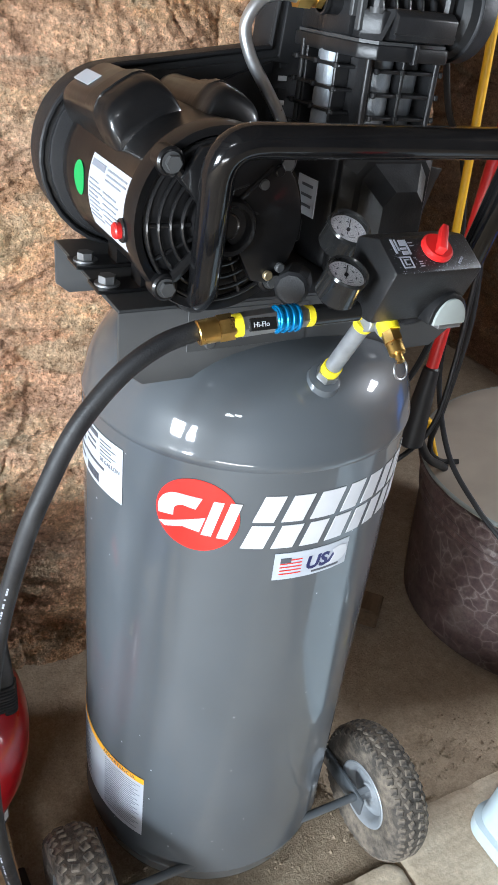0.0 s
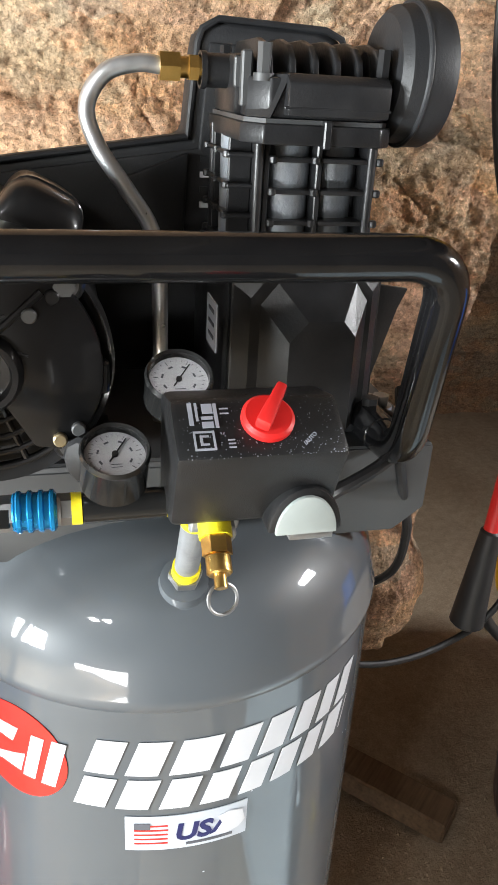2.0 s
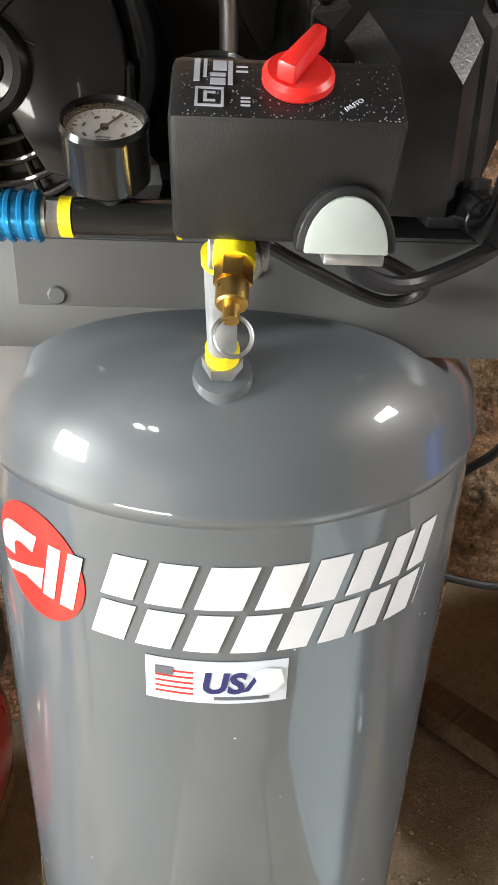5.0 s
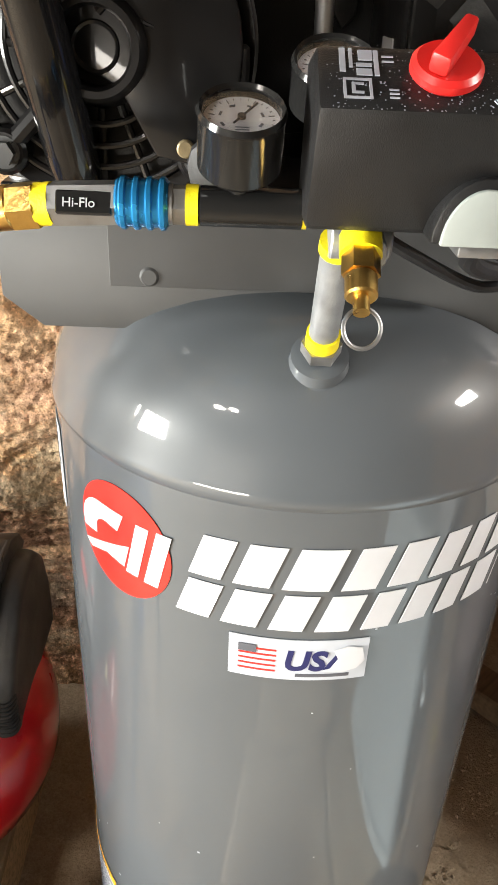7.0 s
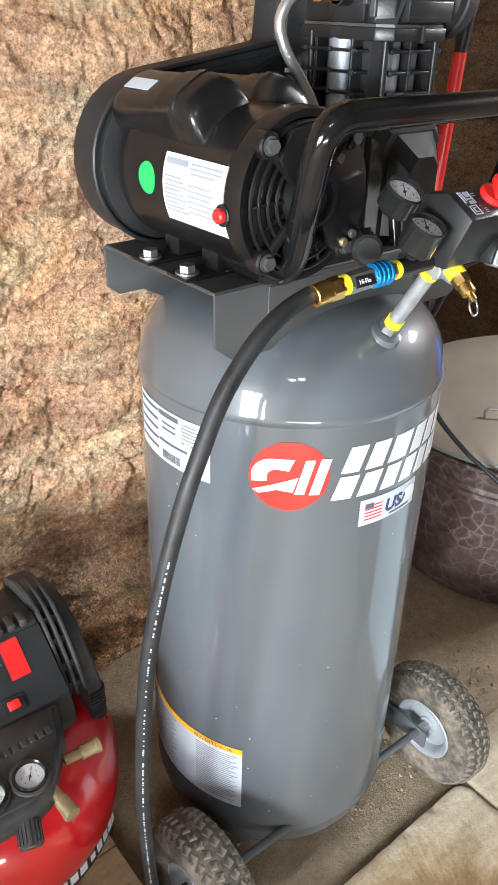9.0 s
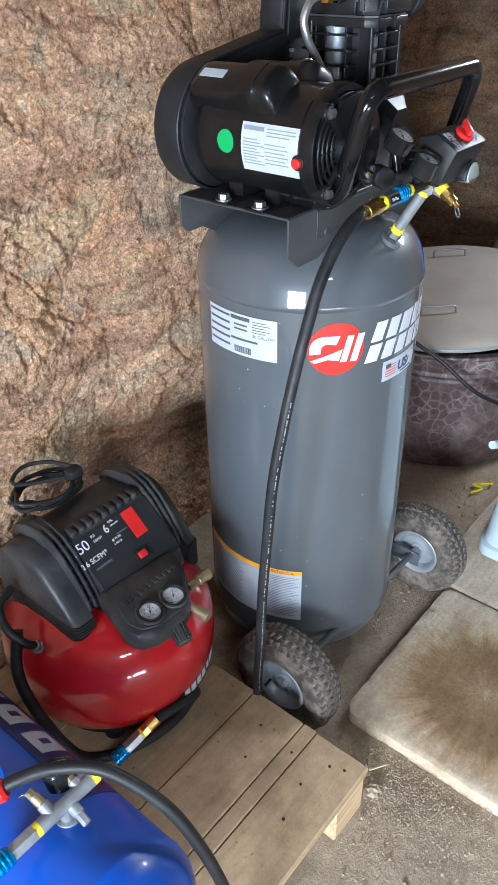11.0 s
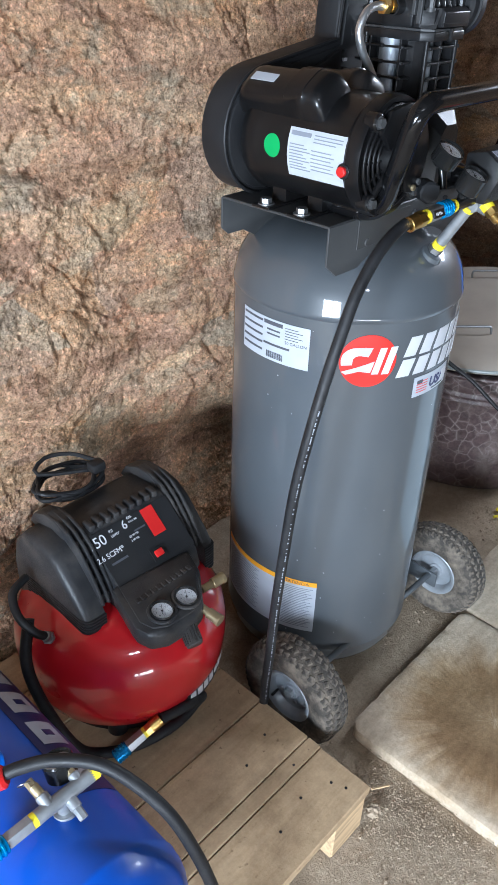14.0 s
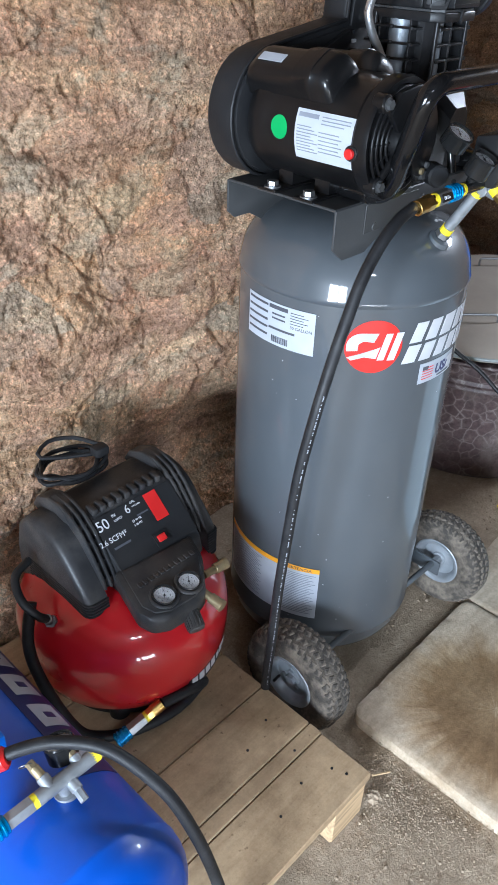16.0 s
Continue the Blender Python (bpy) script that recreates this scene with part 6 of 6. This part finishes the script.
def blue_compressor():
    c = thing("blue_tank_compressor", (BX, -0.1, 0.125), "blue horizontal air tank with a grey pipe manifold on the pallet", "air compressor")
    m = Matrix.Translation((BX, -0.42, BZ)) @ Matrix.Rotation(-math.pi / 2, 4, "X")
    prof = [(BR * math.sin(t), 0.085 * (1 - math.cos(t))) for t in [math.pi / 2 * k / 10 for k in range(11)]] + [(BR + 0.001, 0.087), (BR, 0.092), (BR, 0.56), (BR * 0.8, 0.62), (0.0, 0.645)]
    tk = part("tank", lathe(prof, m, 64), BLUETANK, c, "glossy blue steel tank", True, 50)

    def skin(bm, lift):
        for v in bm.verts:
            a = radians(90) - v.co.y / BR
            q = BR + lift + v.co.z
            v.co = Vector((BX + q * math.cos(a), v.co.x, BZ + q * math.sin(a)))
        return bm

    def sheet(y0, y1, s0, s1, t=0.0006):
        bm = flat_grid(s0, s1, y0, y1, t, 12)
        for v in bm.verts:
            v.co.x, v.co.y = v.co.y, v.co.x
        return bm
    part("brand_band", skin(sheet(-0.23, 0.2, 0.060, 0.138), 0.0004), NAVY, tk, "dark navy printed band")
    for k in range(5):
        y = -0.205 + k * 0.074
        part("print_block", skin(sheet(y, y + 0.050, 0.074, 0.124), 0.0012), VINYLGREY, tk, "pale grey printed block")
        part("block_hole", skin(sheet(y + 0.018, y + 0.030, 0.090, 0.108), 0.0020), NAVY, tk)
    for y in (-0.30, 0.05):
        part("tank_foot", prism([(BX - 0.10, 0.125), (BX + 0.10, 0.125), (BX + 0.06, BZ - 0.10), (BX - 0.06, BZ - 0.10)], "y", y - 0.02, y + 0.02, 0.003), BLUETANK, c)
    part("carry_bracket", prism([(-0.11, 0.42), (-0.135, 0.445), (-0.135, 0.47), (0.04, 0.47), (0.04, 0.42)], "x", BX - 0.06, BX + 0.012, 0.004), BLUEPLASTIC, c, "blue bent bracket")
    y, z = -0.241, 0.472
    mf = part("manifold", rod((-0.877, y, z), (-0.793, y, z), 0.0098, 20, 0.001), PIPE, c, "grey pipe manifold")
    part("thread_tape", rod((-0.796, y, z), (-0.786, y, z), 0.0098, 18), YELLOW, mf, "yellow thread tape")
    part("end_plug", hexagon((-0.786, y, z), (-0.772, y, z), 0.0098), DULLBRASS, mf, "brass end plug")
    part("thread_tape", rod((-0.884, y, z), (-0.876, y, z), 0.0098, 18), YELLOW, mf, "yellow thread tape")
    part("riser", put(rod((-0.838, y, 0.438), (-0.838, y, z), 0.0085, 18, 0.001), lathe([(0.0, 0.0), (0.016, 0.0), (0.014, 0.006), (0.0, 0.006)], Matrix.Translation((-0.838, y, 0.441)), 20)), PIPE, mf)
    part("drain_cock", put(rod((-0.831, y, z - 0.002), (-0.831, y - 0.020, z - 0.008), 0.0078, 16, 0.001), hexagon((-0.831, y - 0.016, z - 0.007), (-0.831, y - 0.034, z - 0.014), 0.0062)), PIPE, mf)
    part("coupler_body", hexagon((-0.918, y, z), (-0.883, y, z), 0.0112), PIPE, mf, "steel hexagon body")
    sl = rod((-0.946, y, z), (-0.917, y, z), 0.0122, 24, 0.001)
    for k in range(4):
        put(sl, rod((-0.945 + k * 0.0066, y, z), (-0.9415 + k * 0.0066, y, z), 0.0134, 24, 0.0008))
    part("coupler_sleeve", sl, ANODBLUE, mf, "blue anodised sleeve")
    part("valve_branch", rod((-0.856, y, z + 0.002), (-0.857, y + 0.016, z + 0.009), 0.0084, 16, 0.001), PIPE, mf)
    sv = part("safety_valve", put(rod((-0.857, y + 0.014, z + 0.008), (-0.859, y + 0.030, z + 0.015), 0.0068, 16, 0.001), hexagon((-0.859, y + 0.028, z + 0.014), (-0.860, y + 0.038, z + 0.018), 0.0062)), DULLBRASS, mf, "brass safety valve")
    part("pull_ring", ringed(face_to((-0.866, y + 0.036, z + 0.019), (0.3, 0.8, 0.4)), 0.008, 0.0007, 24, 6), STEEL, sv, "thin wire ring")
    part("plug_branch", rod((-0.811, y, z + 0.001), (-0.812, y + 0.014, z + 0.006), 0.0078, 16, 0.001), PIPE, mf)
    part("outlet_plug", hexagon((-0.812, y + 0.013, z + 0.0055), (-0.813, y + 0.025, z + 0.010), 0.0062), DULLBRASS, mf, "small brass plug")
    gauge(c, (-0.8165, -0.203, 0.482), (0.0, 0.35, 0.93), 0.0205, 0.022, (-0.815, -0.215, 0.455))
    return c


blue_compressor()
bh = thing("air_hose", (-0.93, -0.22, 0.55), "scuffed black rubber hose with red end over the blue tank", "hose")
part("hose_tube", tube([(-0.900, -0.172, 0.495), (-0.862, -0.195, 0.511), (-0.824, -0.222, 0.514), (-0.786, -0.270, 0.508), (-0.755, -0.332, 0.46), (-0.737, -0.37, 0.385), (-0.724, -0.398, 0.29), (-0.72, -0.42, 0.2), (-0.74, -0.44, 0.10), (-0.77, -0.45, 0.02)], 0.0085, 16, 8), RUBBER, bh)
part("hose_sleeve", rod((-0.945, -0.145, 0.476), (-0.878, -0.188, 0.505), 0.0145, 20, 0.004), REDPLASTIC, bh, "red plastic hose sleeve")

# ---- drum with lid, bins and loose things in the corner ----
DX, DY = 0.985, 0.165


def drum():
    c = thing("planter_drum", (DX, DY, 0), "large dark red marbled plastic drum, dusty and scuffed", "drum")
    m = Matrix.Translation((DX, DY, 0))
    prof = [(0.0, 0.0), (0.292, 0.0), (0.302, 0.010), (0.310, 0.10), (0.322, 0.300), (0.328, 0.307), (0.324, 0.315), (0.331, 0.326), (0.327, 0.336), (0.334, 0.348), (0.332, 0.378), (0.341, 0.385), (0.341, 0.397), (0.322, 0.397), (0.308, 0.10), (0.295, 0.02), (0, 0.02)]
    part("body", lathe(prof, m, 96), MARBLED, c, "", True, 40)
    part("rim_band", ringed(m @ Matrix.Translation((0, 0, 0.391)), 0.341, 0.006, 96, 8), MARBLED, c, "rolled upper rim")
    return c


drum()
lid = thing("drum_lid", (DX, DY, 0.40), "dusty beige round lid with wire handles resting askew on the drum", "lid")
lm = Matrix.Translation((0.98, 0.16, 0.447)) @ Matrix.Rotation(radians(6.4), 4, (-0.352, -0.936, 0))
part("lid_plate", lathe([(0.0, 0.020), (0.22, 0.018), (0.30, 0.013), (0.334, 0.010), (0.345, 0.004), (0.345, -0.008), (0.337, -0.008), (0.334, 0.0), (0.0, 0.004)], lm, 96), LIDGREY, lid)
part("lid_edge", ringed(lm, 0.345, 0.005, 96, 8), CLEARGREY, lid, "pale worn edge")
for dx, dy, rz in ((-0.165, -0.045, -56), (0.20, 0.11, -56)):
    a = lm @ Matrix.Translation((dx, dy, 0.018)) @ Matrix.Rotation(radians(rz), 4, "Z")
    pts = [a @ Vector(q) for q in bent([(-0.05, 0, -0.004), (-0.05, 0.004, 0.022), (0.05, 0.004, 0.022), (0.05, 0, -0.004)], 0.01, 4)]
    part("lid_handle", tube(pts, 0.0035, 8, 1, True), STEEL, lid, "bent wire handle")


def white_bin():
    c = thing("white_bin", (0.6, -0.48, 0.028), "white plastic tub standing upside down on a concrete slab", "bin")
    bm = bmesh.new()

    def loop(x0, x1, y0, y1, z, r=0.04, n=6):
        out = []
        for cx, cy, a0 in ((x1 - r, y1 - r, 0), (x0 + r, y1 - r, 90), (x0 + r, y0 + r, 180), (x1 - r, y0 + r, 270)):
            for k in range(n + 1):
                a = radians(a0 + 90 * k / n)
                out.append(bm.verts.new((cx + r * math.cos(a), cy + r * math.sin(a), z)))
        return out
    levels = [(0.0, 0.028), (-0.006, 0.032), (-0.006, 0.060), (0.004, 0.064), (0.050, 0.500), (0.056, 0.515), (0.070, 0.524), (0.10, 0.527)]
    loops = [loop(0.412 + i, 0.84 - i, -0.74 + i, -0.262 - i * 0.7, z) for i, z in levels]
    for a, b in zip(loops, loops[1:]):
        for k in range(len(a)):
            bm.faces.new((a[k], a[(k + 1) % len(a)], b[(k + 1) % len(a)], b[k]))
    bm.faces.new(loops[0][::-1])
    bm.faces.new(loops[-1])
    part("body", bm, BINWHITE, c, "", True, 40)
    part("handle", tube([(0.50, -0.29, 0.325), (0.47, -0.265, 0.333), (0.435, -0.252, 0.345), (0.418, -0.25, 0.352)], 0.010, 12), BINWHITE, c, "white plastic grip")
    return c


white_bin()

beam = tagged(part("timber_beam", box(-0.036, 0.036, -0.15, 0.15, 0.0, 0.05, 0.004, 1), OLDWOOD, None), "brown timber offcut on the dirt floor behind the tank", "timber")
beam.matrix_world = pose(0.482, 0.352, 0.006, 0, 0, 43)

# tools leaning in the corner
pole = thing("red_pole_tool", (0.672, 0.25, 0.428), "long red tube tool with an orange grip leaning in the corner", "tool")
p0, p1 = Vector((0.490, 0.180, 0.728)), Vector((0.509, 0.171, 1.215))
d = (p1 - p0).normalized()
part("red_tube", rod(p0, p1, 0.0115, 16), REDPLASTIC, pole, "red painted tube")
part("black_tip", tube([p0 + d * 0.01, p0 - d * 0.10, (0.575, 0.22, 0.50), (0.672, 0.25, 0.428)], 0.009, 12), CORD, pole)
part("black_boot", rod(p0 - d * 0.16, p0 + d * 0.006, 0.026, 16, 0.004, 0.015), CORD, pole, "black plastic boot")
part("black_collar", rod(p1 - d * 0.005, p1 + d * 0.060, 0.010, 16, 0.002, 0.0145), PLASTIC, pole)
part("orange_grip", rod(p1 + d * 0.056, p1 + d * 0.30, 0.0145, 18, 0.004, 0.019), ORANGE, pole, "orange plastic grip")
yp = tagged(part("yellow_rod", tube([(0.675, 0.285, 0.428), (0.61, 0.265, 0.54), (0.572, 0.26, 0.65), (0.484, 0.23, 1.36), (0.45, 0.24, 1.75)], 0.0075, 12), YELLOWPL), "yellow plastic rod standing in the corner", "rod")
for pts, r, lab in (([(0.40, 0.27, 1.84), (0.412, 0.265, 1.40), (0.455, 0.26, 1.18), (0.52, 0.26, 1.08), (0.545, 0.25, 0.98), (0.56, 0.24, 0.85), (0.565, 0.23, 0.68), (0.56, 0.15, 0.55), (0.60, 0.08, 0.46), (0.625, 0.0, 0.41), (0.66, -0.1, 0.33), (0.74, -0.2, 0.27)], 0.0055, "black cable hanging in the corner over the drum"),
                    ([(0.36, 0.30, 1.84), (0.33, 0.28, 1.40), (0.30, 0.24, 1.30), (0.28, 0.22, 1.32)], 0.005, "black cable hanging by the stone wall"),
                    ([(0.57, 0.21, 0.92), (0.555, 0.19, 0.72), (0.53, 0.18, 0.60), (0.45, 0.17, 0.545), (0.33, 0.14, 0.55), (0.19, 0.12, 0.60)], 0.005, "black cable looped behind the tank"),
                    ([(0.585, 0.24, 1.0), (0.60, 0.22, 0.80), (0.59, 0.22, 0.62), (0.61, 0.25, 0.5), (0.67, 0.27, 0.436), (0.71, 0.25, 0.436)], 0.006, "black cable hanging in the corner")):
    tagged(part("cable", tube(pts, r, 10), CORD), lab, "cable", "hanging cables")
bar = thing("blue_barrel", (1.72, 0.06, 0), "bright blue plastic barrel behind the drum", "barrel")
part("body", lathe([(0, 0), (0.16, 0), (0.175, 0.02), (0.18, 0.4), (0.186, 0.41), (0.18, 0.42), (0.18, 0.76), (0.17, 0.80), (0, 0.805)], Matrix.Translation((1.72, 0.06, 0.0)), 48), BLUEPLASTIC, bar)
stick = tagged(part("tool_handle", rod((1.56, 0.34, 0.02), (1.66, 0.14, 1.22), 0.013, 14), RAWWOOD), "pale wooden tool handle leaning on the wall", "tool")

# ---- loose grit ----
def grit():
    rnd = random.Random(11)
    vs, fs = [], []
    def stone(x, y, z, r):
        k = len(vs)
        for dx, dy, dz in ((1, 0, 0), (-1, 0, 0), (0, 1, 0), (0, -1, 0), (0, 0, 1), (0, 0, -1)):
            q = r * rnd.uniform(0.7, 1.3)
            vs.append((x + dx * q, y + dy * q, z + dz * q * 0.7))
        for a, b, c in ((0, 2, 4), (2, 1, 4), (1, 3, 4), (3, 0, 4), (2, 0, 5), (1, 2, 5), (3, 1, 5), (0, 3, 5)):
            fs.append((k + a, k + b, k + c))
    for _ in range(5200):
        x, y = rnd.uniform(-0.6, 0.7), rnd.uniform(-1.0, 0.3)
        if -0.2 < x < 0.75 and -0.78 < y < -0.2 and rnd.random() < 0.985:
            continue
        if x < -0.34 and y > -0.41:
            continue
        stone(x, y, 0.003, rnd.choice((0.0016, 0.002, 0.0025, 0.003, 0.0045)))
    for _ in range(2600):
        x, y = rnd.gauss(-0.27, 0.055), rnd.gauss(-0.43, 0.10)
        if x > -0.2 and y < -0.27:
            continue
        stone(x, y, 0.001, rnd.choice((0.0010, 0.0013, 0.0017, 0.0025)))
    me = bpy.data.meshes.new("grit")
    me.from_pydata(vs, [], fs)
    me.materials.append(DIRT)
    return tagged(new("grit", me), "loose grit and crumbs on the dirt floor", "gravel", "", "stuff")


grit()
fluff = bmesh.new()
bmesh.ops.create_icosphere(fluff, subdivisions=3, radius=0.012)
for v in fluff.verts:
    v.co *= 1 + 0.5 * noise.noise(v.co * 160)
    v.co += Vector((-0.315, -0.405, 0.012))
tagged(part("lint_tuft", fluff, DIRT), "grey tuft of lint on the floor", "lint")
tagged(part("splinter", rod((-0.352, -0.41, 0.128), (-0.318, -0.425, 0.118), 0.002, 6), RAWWOOD), "pale wood splinter at the pallet corner", "splinter")
tagged(part("yellow_twine", tube([(0.66, -0.13, 0.008), (0.69, -0.15, 0.012), (0.70, -0.12, 0.010), (0.73, -0.16, 0.012), (0.75, -0.15, 0.006)], 0.004, 8), YELLOW), "scrap of yellow twine on the floor", "twine")

can = thing("wall_dispenser", (1.90, 0.208, 0.945), "small white dispenser with a red cap hung on the stone wall", "dispenser")
part("body", box(1.84, 1.93, 0.173, 0.243, 0.895, 0.995, 0.008), BINWHITE, can)
part("cap", rod((1.87, 0.208, 0.850), (1.87, 0.208, 0.895), 0.026, 18, 0.004), REDPLASTIC, can, "red plastic cap")
